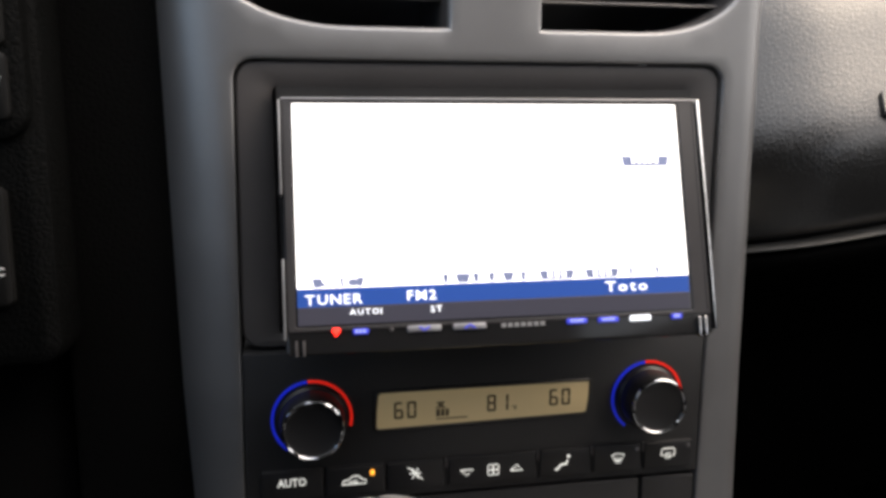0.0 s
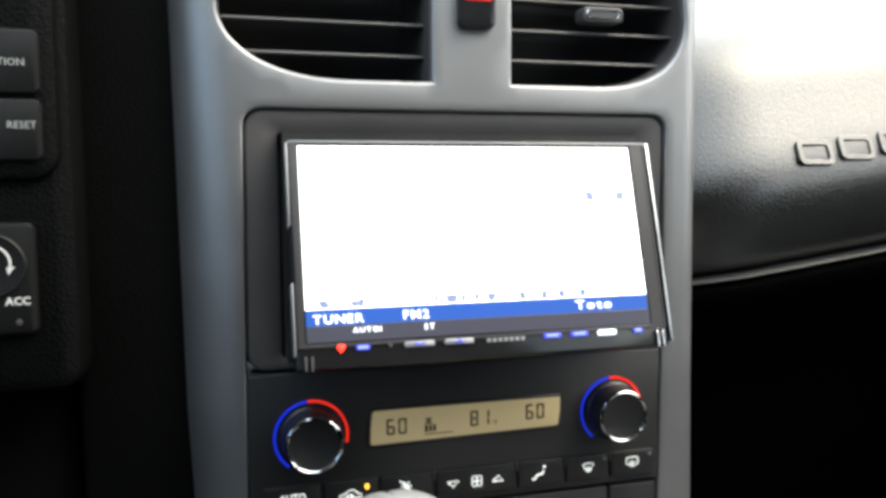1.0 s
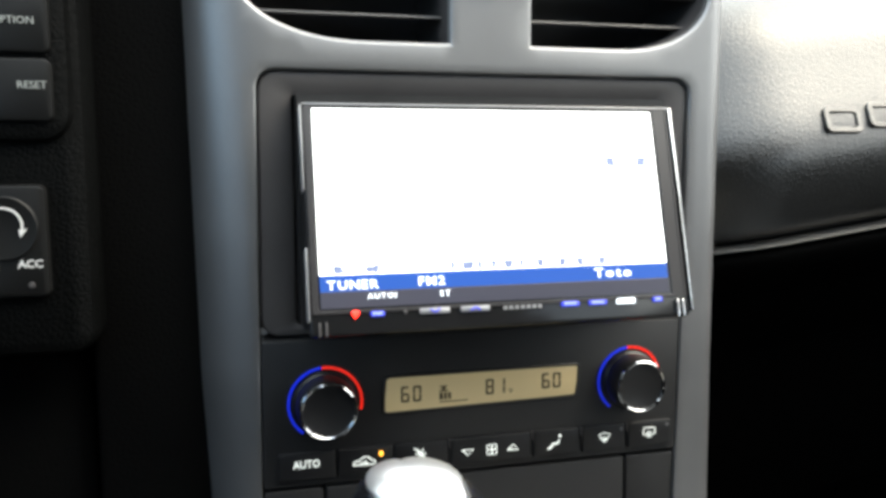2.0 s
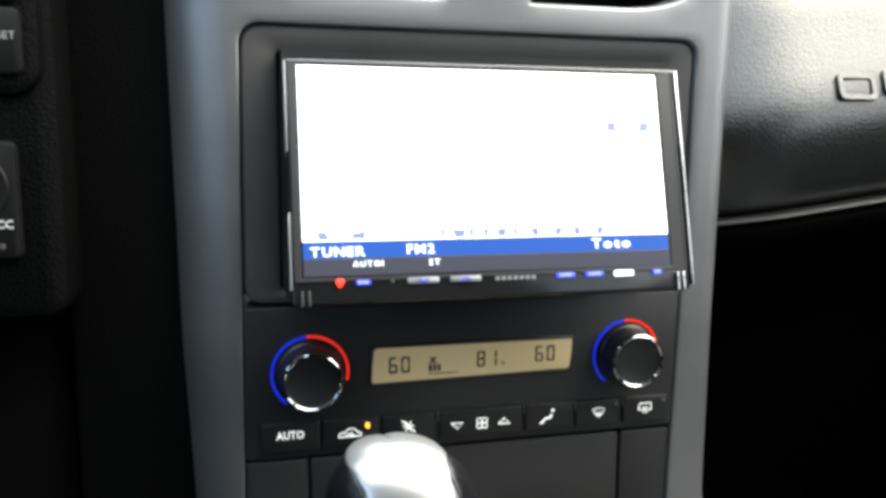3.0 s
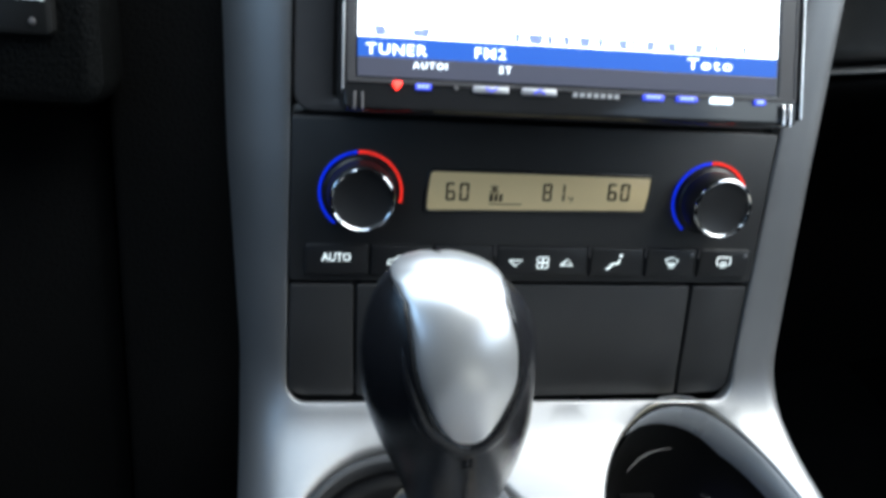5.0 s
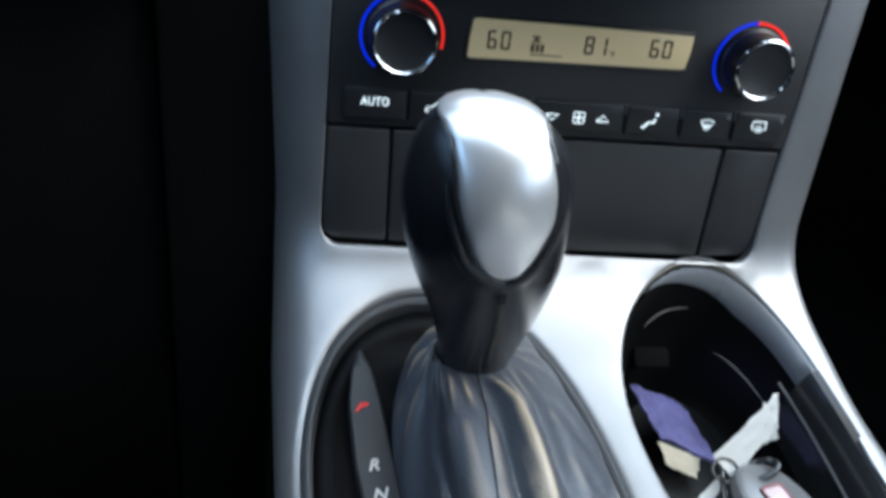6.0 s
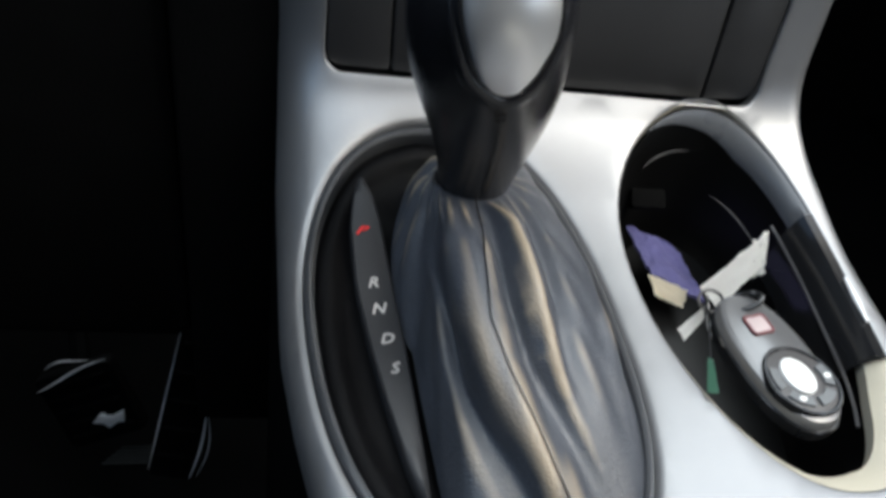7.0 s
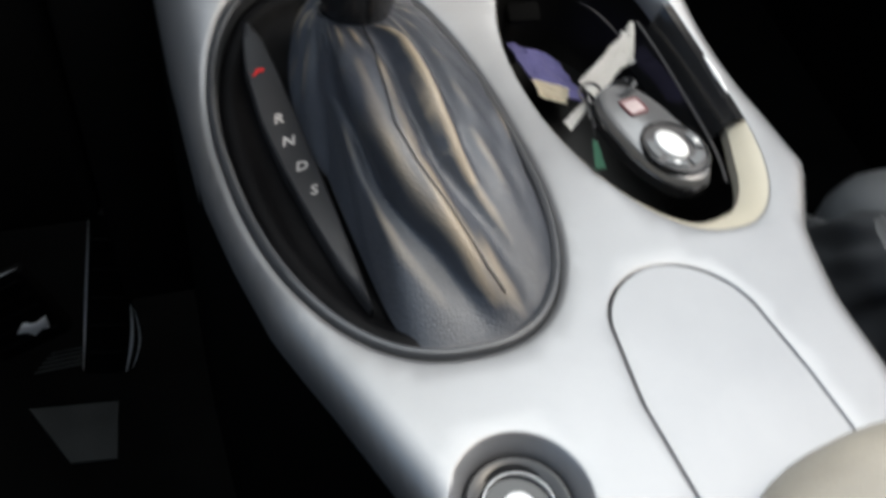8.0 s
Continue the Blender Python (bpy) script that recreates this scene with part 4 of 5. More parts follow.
def knob_point(k, th, out=0.0):
    """k runs from the neck to the crown; th = 0 faces the rear."""
    th = th + 0.05
    z, a, b, cx, cy = (float(np.interp(k, KT, KNA[:, i])) for i in range(5))
    x, y = math.sin(th), -math.cos(th)
    n = Vector((x / max(a, 1e-4), y / max(b, 1e-4), 0)).normalized()
    za, zb = float(np.interp(min(1, k + 0.02), KT, KNA[:, 0])), float(np.interp(max(0, k - 0.02), KT, KNA[:, 0]))
    ra, rb = float(np.interp(min(1, k + 0.02), KT, KNA[:, 1])), float(np.interp(max(0, k - 0.02), KT, KNA[:, 1]))
    n = (n * (za - zb) + Vector((0, 0, rb - ra))).normalized()
    return Vector((cx + a * x, cy + b * y, z)) + n * out


INSERT_Z = [-0.0606, -0.0603, -0.0592, -0.0565, -0.0523, -0.0445, -0.0404, -0.0333, -0.0279, -0.0235, -0.0175, -0.0138, -0.0116, -0.0100]
INSERT_L = [0, -5, -9.5, -14.5, -18.5, -24, -27, -31, -33.5, -36.5, -43, -60, -100, -178]
INSERT_R = [2, 7, 12, 17.5, 23.5, 32, 35, 36.5, 37.5, 38.5, 43, 60, 100, 182]


def insert_edges(k):
    """Edge angles of the silver insert: a cap on the crown with a round-ended tongue down the rear."""
    z = float(np.interp(k, KT, KNA[:, 0]))
    return radians(float(np.interp(z, INSERT_Z, INSERT_L))), radians(float(np.interp(z, INSERT_Z, INSERT_R)))


def smooth_rings(ks, ths, out):
    return [[knob_point(k, t, out) for t in ths] for k in ks]


bm = bmesh.new()
rings(bm, smooth_rings(np.linspace(0, 1, 60), np.linspace(0, 2 * math.pi, 65)[:-1], 0.0))
knob = part("knob", bm, KNOBHIDE, gear, "black leather knob body")
K0 = float(np.interp(-0.0606, KNA[:, 0], KT))
lps = []
for k in K0 + (1 - K0) * np.linspace(0, 1, 70) ** 1.6:
    e0, e1 = insert_edges(k)
    row = [-1.0, -0.995, -0.97, -0.92] + list(np.linspace(-0.84, 0.84, 21)) + [0.92, 0.97, 0.995, 1.0]
    outs = [-0.0010, 0.0002, 0.0008, 0.0011] + [0.0013] * 21 + [0.0011, 0.0008, 0.0002, -0.0010]
    lps.append([knob_point(k, (e0 + e1) / 2 + (e1 - e0) / 2 * a, o) for a, o in zip(row, outs)])
crown = sum(lps[-1], Vector()) / len(lps[-1]) + Vector((0, 0, 0.0003))
lps += [[p.lerp(crown, a) for p in lps[-1]] for a in (0.4, 0.8, 0.97)]
bm = bmesh.new()
rings(bm, lps, False, False, closed=False)
part("insert", bm, INSERT, knob, "satin silver insert")
def insert_line(away, out, top):
    """A line round the insert, away from its edge, from one side of the crown to the other."""
    ks = K0 + (top - K0) * np.linspace(0, 1, 46) ** 1.5
    w = [min(1.0, (k - K0) / 0.02) for k in ks]
    return ([knob_point(k - away * 7 * (1 - a), insert_edges(k)[0] - away / 0.026 * a, out) for k, a in zip(ks, w)][::-1]
            + [knob_point(k - away * 7 * (1 - a), insert_edges(k)[1] + away / 0.026 * a, out) for k, a in zip(ks, w)])


KTOP = float(np.interp(-0.0136, KNA[:, 0], KT))
part("insert_gap", tube(insert_line(0.0006, 0.0004, KTOP), 0.0008, 6), GLOSS, knob, "dark groove round the insert")
part("insert_welt", tube(insert_line(0.0042, -0.0014, float(np.interp(-0.0145, KNA[:, 0], KT))), 0.0036, 12, taper=True), KNOBHIDE, knob, "raised leather welt round the insert")
part("knob_seam", tube([knob_point(k, 0.0, 0.0002) for k in np.linspace(0.05, K0 - 0.03, 14)], 0.0004, 6), GLOSS, knob, "stitched seam")
for k in np.linspace(K0 - 0.10, K0 - 0.04, 4):
    part("stitch", tube([knob_point(k, -0.07, 0.0003), knob_point(k + 0.006, 0.07, 0.0003)], 0.0004, 5), KNOBHIDE, knob)

# ---- cup holder with keys ----
cup = thing("cup_holder", (0.08, -0.09, -0.22), "open oval black cup holder sunk in the console", "cup holder")
C = CUP_LOOP
bm = bmesh.new()


def well(o, d, extra=0.0):
    return [Vector(trim_point(x, run_y(y), 0.0)) + Vector((0, 0.18 * d, -d)) for x, y in inset(C, o)]


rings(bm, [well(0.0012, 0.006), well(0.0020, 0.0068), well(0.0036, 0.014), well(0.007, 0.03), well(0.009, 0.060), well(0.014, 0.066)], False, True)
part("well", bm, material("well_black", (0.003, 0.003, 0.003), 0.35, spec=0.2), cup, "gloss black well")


def lip_width(i):
    """The lip is a hair's breadth at the front and broad at the rear."""
    x, y = C[i]
    return 0.0016 + 0.0095 * max(0.0, min(1.0, (-0.085 - y) / 0.06)) * max(0.25, min(1.0, (x - 0.03) / 0.06))


inner = [inset(C, lip_width(i))[i] for i in range(len(C))]
bm = bmesh.new()
rings(bm, [drop(C, 0.004), drop(inset(C, 0.0006), 0.0004), drop([((p[0] + q[0]) / 2, (p[1] + q[1]) / 2) for p, q in zip(C, inner)], 0.0016), drop(inner, 0.0055), drop(inner, 0.012)], False, False)
part("lip", bm, TRIMBEIGE, cup, "beige moulded lip, broad at the rear")
part("ledge", tube(well(0.0068, 0.015)[16:22], 0.0004, 6, taper=True), PANEL, cup, "thin moulded ledge")


def flank(y0, y1, rows, reach=16):
    """A skin along the passenger flank of the well between y0 and y1."""
    ids = [i for i in list(range(48, 64)) + list(range(0, reach)) if y0 <= C[i][1] <= y1]
    bm = bmesh.new()
    first = well(*rows[0])
    thin = [min(1.0, (len(ids) - 1 - j) / 9) if reach > 16 else 1.0 for j in range(len(ids))]
    rings(bm, [[first[i].lerp(well(o, d)[i], k) for i, k in zip(ids, thin)] for o, d in rows], False, False, closed=False)
    return bm


# The light on the black upper wall is put in as a grey band.
part("wall_band", flank(-0.060, 0.004, ((0.0016, 0.0006), (0.0030, 0.001), (0.0062, 0.006), (0.0064, 0.011)), 22), BANDGREY, cup, "upper wall of the well, its sheen put in as blue-grey")
part("liner", flank(-0.132, -0.044, ((0.0010, -0.0006), (0.0060, -0.0012), (0.0085, 0.002), (0.0125, 0.010), (0.0135, 0.035), (0.004, 0.035))), GLOSS, cup, "gloss black liner block on one flank")
part("liner_edge", tube([well(0.0132, 0.012)[i] for i in list(range(48, 64)) + list(range(0, 16)) if -0.16 < C[i][1] < -0.035], 0.0008, 6), BEZEL, cup, "grey edge line of the liner")
# The clip's glint is put into its white colour.
part("liner_clip", tube([well(0.0032, -0.0022)[i] for i in list(range(48, 64)) + list(range(0, 16)) if -0.112 < C[i][1] < -0.075], 0.0014, 8, taper=True), BRIGHTWHITE, cup, "clip on the liner, its glint put in as white")
part("ledge", tube(well(0.0165, 0.024)[5:14], 0.0005, 6, taper=True), BEZEL, cup, "thin moulded ledge")
part("tab", slab(rrect(-0.009, 0.009, -0.005, 0.005, 0.002), 0.0, 0.004, 0.001), NOIR, cup, "square spring tab", m=Matrix.Translation((0.056, -0.020, -0.150)) @ Matrix.Rotation(radians(-45), 4, "X"))

cloth = thing("cleaning_cloth", (0.066, -0.045, -0.190), "crumpled purple cloth lying in the cup holder", "cloth")
bm = bmesh.new()
bmesh.ops.create_grid(bm, x_segments=30, y_segments=30, size=0.5)
for v in bm.verts:
    a, b = v.co.x + 0.5, v.co.y + 0.5
    x = 0.052 + 0.028 * a + 0.0055 * (1 - b)
    y = -0.047 + 0.034 * b - 0.0055 * a
    v.co = Vector((x, y, -0.183 + 0.20 * (y + 0.05) + 0.004 * math.sin(3 * a + 1.2) + 0.0022 * noise.noise(Vector((x * 110, y * 110, 0))) + 0.0012 * noise.noise(Vector((x * 330, y * 330, 3)))))
bmesh.ops.solidify(bm, geom=bm.faces[:], thickness=0.0015)
part("fabric", bm, CLOTH, cloth)

wrap = thing("foil_wrapper", (0.068, -0.095, -0.17), "folded pale foil wrapper standing in the cup holder", "wrapper")


def sheet(p, q, r, s, n=10, crumple=0.0012, seed=0):
    bm = bmesh.new()
    p, q, r, s = map(Vector, (p, q, r, s))
    vs = [[bm.verts.new(p.lerp(q, i / n).lerp(s.lerp(r, i / n), j / n) + Vector(noise.noise_vector(Vector((i * 0.7 + seed, j * 0.7, seed)))) * crumple) for j in range(n + 1)] for i in range(n + 1)]
    for i in range(n):
        for j in range(n):
            bm.faces.new((vs[i][j], vs[i + 1][j], vs[i + 1][j + 1], vs[i][j + 1]))
    bmesh.ops.solidify(bm, geom=bm.faces[:], thickness=0.0006)
    return bm


part("leaf", sheet((0.0545, -0.092, -0.1475), (0.0860, -0.075, -0.1300), (0.0850, -0.084, -0.1395), (0.0620, -0.0985, -0.1535), crumple=0.0006, seed=2), PAPER, wrap, "pale creased leaf")
part("leaf", sheet((0.0790, -0.078, -0.1330), (0.0870, -0.074, -0.1285), (0.0840, -0.087, -0.1430), (0.0790, -0.088, -0.1450), 8, 0.0018, 9), PAPER, wrap, "crumpled corner of the leaf")
part("leaf", sheet((0.0420, -0.108, -0.157), (0.0590, -0.094, -0.156), (0.0565, -0.101, -0.1575), (0.0432, -0.114, -0.1580), crumple=0.0005, seed=5), PAPER, wrap, "narrow torn leaf")
part("leaf", sheet((0.0400, -0.0735, -0.1560), (0.0550, -0.0840, -0.1560), (0.0500, -0.0935, -0.1580), (0.0405, -0.0865, -0.1580), 8, 0.0010, 7), PAPERTAN, wrap, "small tan leaf")

FOBGREY = material("fob_shell_grey", (0.17, 0.17, 0.175), 0.24, 0.40, 0.03, 1200, 0.12)
RINGKEY = material("fob_key_grey", (0.12, 0.125, 0.13), 0.35, 0, 0.03, 1200, 0.15)
fob = thing("key_fob", (0.08, -0.13, -0.17), "grey car key fob with round keypad in the cup holder", "key fob")
FOB = Matrix.Translation((0.0775, -0.1250, -0.1530)) @ Matrix.Rotation(radians(15), 4, "Z") @ Matrix.Rotation(radians(8), 4, "X")
lp = oval(0, 0, 0.0165, 0.033, 40, 2.4)
bm = slab(lp, 0.0, 0.011, 0.0035)
TOP = FOB @ Matrix.Rotation(radians(-90), 4, "X")
part("shell", bm, FOBGREY, fob, "grey plastic shell", m=TOP)
part("edge_band", ring_slab(inset(lp, -0.001), inset(lp, 0.001), 0.005, 0.010, 0.0005), GLOSS, fob, "black edge band", m=TOP)
part("pad", slab(oval(0.0, -0.0140, 0.0138, 0.0148, 36), -0.0010, 0.002, 0.0006), BEZEL, fob, "dark round keypad", m=TOP)
part("centre_key", slab(oval(-0.001, -0.0122, 0.0066, 0.0086, 30), -0.0022, 0.001, 0.0009), WHITE, fob, "bright centre key", m=TOP)
for k in range(4):
    a0 = 20 + k * -62
    part("ring_key", arc(0.0, -0.0135, 0.0090, 0.0130, a0, a0 - 48, -0.0020, 0.0, 10), RINGKEY, fob, "dark grey segment key", m=TOP)
for a in (-8, -128):
    part("key_symbol", slab(oval(0.0110 * math.cos(radians(a)), -0.0135 + 0.0110 * math.sin(radians(a)), 0.0017, 0.0012, 12), -0.0023, -0.0018, 0.0001), WHITE, fob, "small white symbol", m=TOP)
part("panic_key", slab(rrect(-0.0045, 0.0045, 0.0105, 0.0185, 0.0015), -0.0010, 0.001, 0.0006), material("fob_pink", (0.45, 0.36, 0.36), 0.4), fob, "small pale key", m=TOP)
part("panic_frame", ring_slab(rrect(-0.0055, 0.0055, 0.0095, 0.0195, 0.0018), rrect(-0.0043, 0.0043, 0.0107, 0.0183, 0.0010), -0.0012, 0.001, 0.0003), material("fob_red", (0.13, 0.03, 0.035), 0.4), fob, "dark red frame", m=TOP)
part("pad_rim", ring_slab(oval(0.0, -0.0140, 0.0152, 0.0164, 36), oval(0.0, -0.0140, 0.0136, 0.0146, 36), -0.0016, 0.002, 0.0005), GLOSS, fob, "glossy black keypad rim", m=TOP)
part("loop", tube([(0.0715 + 0.0075 * math.cos(a), -0.0985 + 0.0045 * math.sin(a), -0.1500 + 0.004 * math.cos(a)) for a in np.linspace(0, 2 * math.pi, 24)[:-1]], 0.0013, 8, True), GLOSS, fob, "black key loop")
part("key_ring", tube([(0.0590 + 0.0055 * math.cos(a), -0.0965 + 0.0035 * math.sin(a), -0.1510 + 0.0030 * math.sin(a)) for a in np.linspace(0, 2 * math.pi, 28)[:-1]], 0.0006, 6, True), BEZEL, fob, "dark split ring")
part("key_blade", tube([(0.0580, -0.094, -0.1505), (0.0545, -0.105, -0.1512), (0.0500, -0.119, -0.1516), (0.0462, -0.131, -0.1520)], 0.0008, 6), CHROME, fob, "thin steel key blade")
part("tag", sheet((0.0470, -0.1290, -0.1515), (0.0452, -0.1295, -0.1520), (0.0395, -0.1455, -0.1545), (0.0435, -0.1470, -0.1535), 6, 0.0003, 3), TAGGREEN, fob, "small green tag")

# ---- ashtray lid, power socket, armrest ----
lid = thing("ashtray_lid", (0.042, -0.25, -0.165), "closed silver ashtray lid flush in the console", "ashtray lid")
bm = bmesh.new()
lps = []
for y in ROWS_Y[1:]:
    a, b = lid_half(y + 0.0)
    a, b = a + 0.0009, b - 0.0009
    if b - a < 0.002:
        continue
    xs = [a, a + 0.0003] + list(np.linspace(a + 0.001, b - 0.001, 16)) + [b - 0.0003, b]
    ds = [0.006, 0.0010] + [0.0002] * 16 + [0.0010, 0.006]
    lps.append([trim_point(x, run_y(y - 0.0012), d) for x, d in zip(xs, ds)])
lps.insert(0, [(p[0], p[1] + 0.0004, p[2] - 0.004) for p in lps[0]])
rings(bm, lps, False, False, closed=False)
part("cover", bm, SILVER, lid)
part("gap_line", tube([trim_point(x, run_y(y), 0.0026) for x, y in LEFT_L[::-1] + [(0.0425, -0.1955)] + RIGHT_L], 0.0006, 6), BEZEL, lid, "dark gap round the lid")

socket = thing("power_socket", (-0.040, -0.271, -0.165), "round silver power socket plug in the console", "power socket")
SF = console_frame(-0.040, -0.272)
# Darker copy of the trim silver; the hollow's shade is in the colour.
part("surround", turned(0, 0, [(0.012, 0.0219), (0.0010, 0.0219), (0.0004, 0.0214), (0.0012, 0.0204), (0.0036, 0.0186), (0.0068, 0.0174), (0.0125, 0.0170)], 48), material("shaded_dish_silver", (0.24, 0.24, 0.25), 0.5, 0.5, 0.04, 1500, 0.06), socket, "dished silver surround, its shade put in as grey", m=SF)
part("plug", turned(0, 0, [(0.014, 0.0169), (0.0068, 0.0169), (0.0058, 0.0158), (0.0066, 0.0122), (0.0080, 0.0110), (0.0082, 0.0010)], 40), GLOSS, socket, "gloss black plug", m=SF)
part("plug_rim", arc(0, 0, 0.0108, 0.0112, 0, 360, 0.0062, 0.010, 40), MARK, socket, "thin gilt rim", m=SF)
part("cap", turned(0, 0, [(0.010, 0.0052), (0.0066, 0.0050), (0.0056, 0.0036), (0.0053, 0.0004)], 24), BRIGHTWHITE, socket, "bright cap", m=SF)

arm = thing("armrest", (0.05, -0.45, -0.17), "beige leather armrest lid behind the ashtray lid", "armrest")
lp = [(0.010, -0.62), (0.010, -0.335)] + [(0.010 + 0.0, -0.32)] + [(0.075 - 0.065 * math.cos(t), -0.316 + 0.036 * math.sin(t)) for t in np.linspace(0.05, math.pi - 0.05, 20)] + [(0.1395, -0.335), (0.1395, -0.62)]
lp = lp[::-1]
bm = bmesh.new()
rings(bm, [[trim_point(x, run_y(y), -d) for x, y in inset(dense(lp, 0.012), o)] for o, d in ((0.0, -0.004), (-0.001, 0.004), (0.001, 0.012), (0.006, 0.020), (0.015, 0.025), (0.03, 0.027))])
part("pad", bm, TAN, arm)
bm = bmesh.new()
rings(bm, [[trim_point(x, run_y(y), -d) for x, y in inset(dense(lp, 0.012), o)] for o, d in ((0.003, -0.016), (0.002, -0.002), (0.004, 0.002))])
part("base", bm, PANEL, arm, "black plastic base under the pad")

# ---- passenger side of the dash ----
def dash_sheet(x0, x1, prof, tilt, nx=50):
    xs = x0 + (x1 - x0) * np.linspace(0, 1, nx) ** 1.6
    p = np.array(prof)
    d = np.r_[0, np.cumsum(np.hypot(*np.diff(p, axis=0).T))]
    s = np.linspace(0, d[-1], 150)
    q = np.stack([np.interp(s, d, p[:, 0]), np.interp(s, d, p[:, 1])], 1)
    for _ in range(8):
        q[1:-1] = 0.25 * q[:-2] + 0.5 * q[1:-1] + 0.25 * q[2:]
    bm = bmesh.new()
    rings(bm, [[(x, y + 0.10 * max(0, x - 0.35) ** 1.5 + 0.042 * max(0.0, 1 - (x - x0) / 0.10) ** 2, z + (x - 0.16) * tilt) for y, z in q] for x in xs], False, False, closed=False)
    return bm


dash = thing("dashboard", (0.35, 0.10, 0.05), "black grained passenger dashboard with embossed outline marks", "dashboard", kind="structure")
part("upper_pad", dash_sheet(0.1215, 0.74, [(0.095, 0.0402), (0.078, 0.0408), (0.0735, 0.044), (0.0680, 0.070), (0.0645, 0.092), (0.069, 0.110), (0.078, 0.130), (0.0865, 0.150), (0.092, 0.165), (0.101, 0.180), (0.120, 0.200), (0.152, 0.218), (0.21, 0.238), (0.30, 0.258), (0.52, 0.28)], 0.13), DASH, dash, "padded black upper dash")
# The door's shade is put into its black instead of the pad's grain.
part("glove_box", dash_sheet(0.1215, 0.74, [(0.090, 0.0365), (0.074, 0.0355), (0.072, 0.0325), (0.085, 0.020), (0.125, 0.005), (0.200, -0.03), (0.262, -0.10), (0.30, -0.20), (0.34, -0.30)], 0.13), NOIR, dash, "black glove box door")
# The glove box's top edge catches light; a paler grey stands for it.
part("seam_strip", dash_sheet(0.1215, 0.74, [(0.087, 0.0402), (0.0718, 0.0396), (0.0700, 0.0384), (0.0718, 0.0370), (0.087, 0.0364)], 0.13), SEAMGREY, dash, "seam strip, the light on its edge put in as grey")
for i in range(5):
    x = 0.2395 + i * 0.0315
    pad = Matrix.Translation((x, 0.0690, 0.1225 + 0.0034 * i)) @ Matrix.Rotation(radians(-23), 4, "X")
    a = rrect(0.0, 0.0265, -0.0085, 0.0085, 0.004, 4)
    b = rrect(0.0035, 0.0230, -0.0050, 0.0050, 0.002, 4)
    part("embossed_mark", ring_slab(a, b, -0.0010, 0.004, 0.0004), DASH, dash, "raised outline mark", m=pad)

# Glints in the passenger footwell, drawn as thin grey lines; no real latch.
latch = thing("glove_box_glints", (0.335, 0.285, -0.12), "thin grey lines standing for glints by the glove box door", "latch")
part("glint_upper", tube([(0.314, 0.258, -0.058), (0.318, 0.264, -0.078), (0.324, 0.271, -0.092)], 0.0007, 6, taper=True), MARK, latch, "upper glint line")
part("glint_lower", tube([(0.322, 0.277, -0.110), (0.331, 0.281, -0.118), (0.333, 0.283, -0.123), (0.341, 0.286, -0.126)], 0.0017, 6, taper=True), MARK, latch, "lower glint line")

# ---- driver side of the dash ----
left = thing("driver_dash", (-0.25, 0.05, 0.05), "black driver dashboard beside the centre stack", "dashboard", kind="structure")
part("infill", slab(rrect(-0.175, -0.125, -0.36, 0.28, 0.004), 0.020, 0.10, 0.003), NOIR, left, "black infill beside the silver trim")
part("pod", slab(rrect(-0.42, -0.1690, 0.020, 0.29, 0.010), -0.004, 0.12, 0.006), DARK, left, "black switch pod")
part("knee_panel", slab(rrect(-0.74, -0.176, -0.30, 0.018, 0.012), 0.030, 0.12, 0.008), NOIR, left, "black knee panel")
part("button_housing", slab(rrect(-0.25, -0.1735, 0.107, 0.30, 0.012), -0.0085, 0.02, 0.004), DARK, left, "rounded black housing of the trip buttons")
part("far_dash", quad_box(-0.74, -0.42, 0.06, 0.30, 0.018, 0.26), DARK, left, "black dash beyond the pod", smooth=False)

trip = thing("trip_buttons", (-0.195, -0.004, 0.14), "two black lettered trip computer buttons", "buttons")
for z0, z1, word, x, z in ((0.141, 0.166, "OPTION", -0.1920, 0.1530), (0.115, 0.139, "RESET", -0.1866, 0.1288)):
    b = part("button", slab(rrect(-0.2120, -0.1795, z0, z1, 0.003), -0.0104, 0.004, 0.0012), PODBLACK, trip, "black rectangular button")
    part("legend", letters(word, 0.0040, -0.0107), PODPRINT, b, "white word", smooth=False, m=at(x, z))
part("trip_knob", turned(-0.2085, 0.142, [(0.0, 0.007), (-0.010, 0.0065), (-0.0115, 0.0055), (-0.0118, 0.001)], 24), CHROME, trip, "small bright knob")

start = thing("ignition_switch", (-0.197, -0.004, 0.07), "black ignition switch plate with white ring mark", "ignition switch")
pl = part("plate", slab(rrect(-0.2130, -0.1848, 0.0455, 0.0905, 0.003), -0.0080, 0.004, 0.0018), PODBLACK, start)
part("start_button", turned(-0.2005, 0.0735, [(-0.006, 0.0128), (-0.0086, 0.0128), (-0.0092, 0.0122), (-0.0090, 0.0112), (-0.0086, 0.001)], 40), PODBLACK, pl, "round black start button")
part("ring_mark", arc(-0.2005, 0.0745, 0.0066, 0.0074, -20, 250, -0.0094, -0.0086, 30), WHITE, pl, "white ring arrow")
part("arrow_head", slab([(-0.1918, 0.0732), (-0.1950, 0.0728), (-0.1944, 0.0698)], -0.0094, -0.0086, 0.0002), WHITE, pl, "white arrow head")
part("legend", letters("ACC", 0.0044, -0.0083, bold=0.0001), WHITE, pl, "white word", smooth=False, m=at(-0.1915, 0.0590))
part("ring_mark", arc(-0.2055, 0.0580, 0.0016, 0.0024, 0, 360, -0.0085, -0.0078, 16), WHITE, pl, "small white ring")
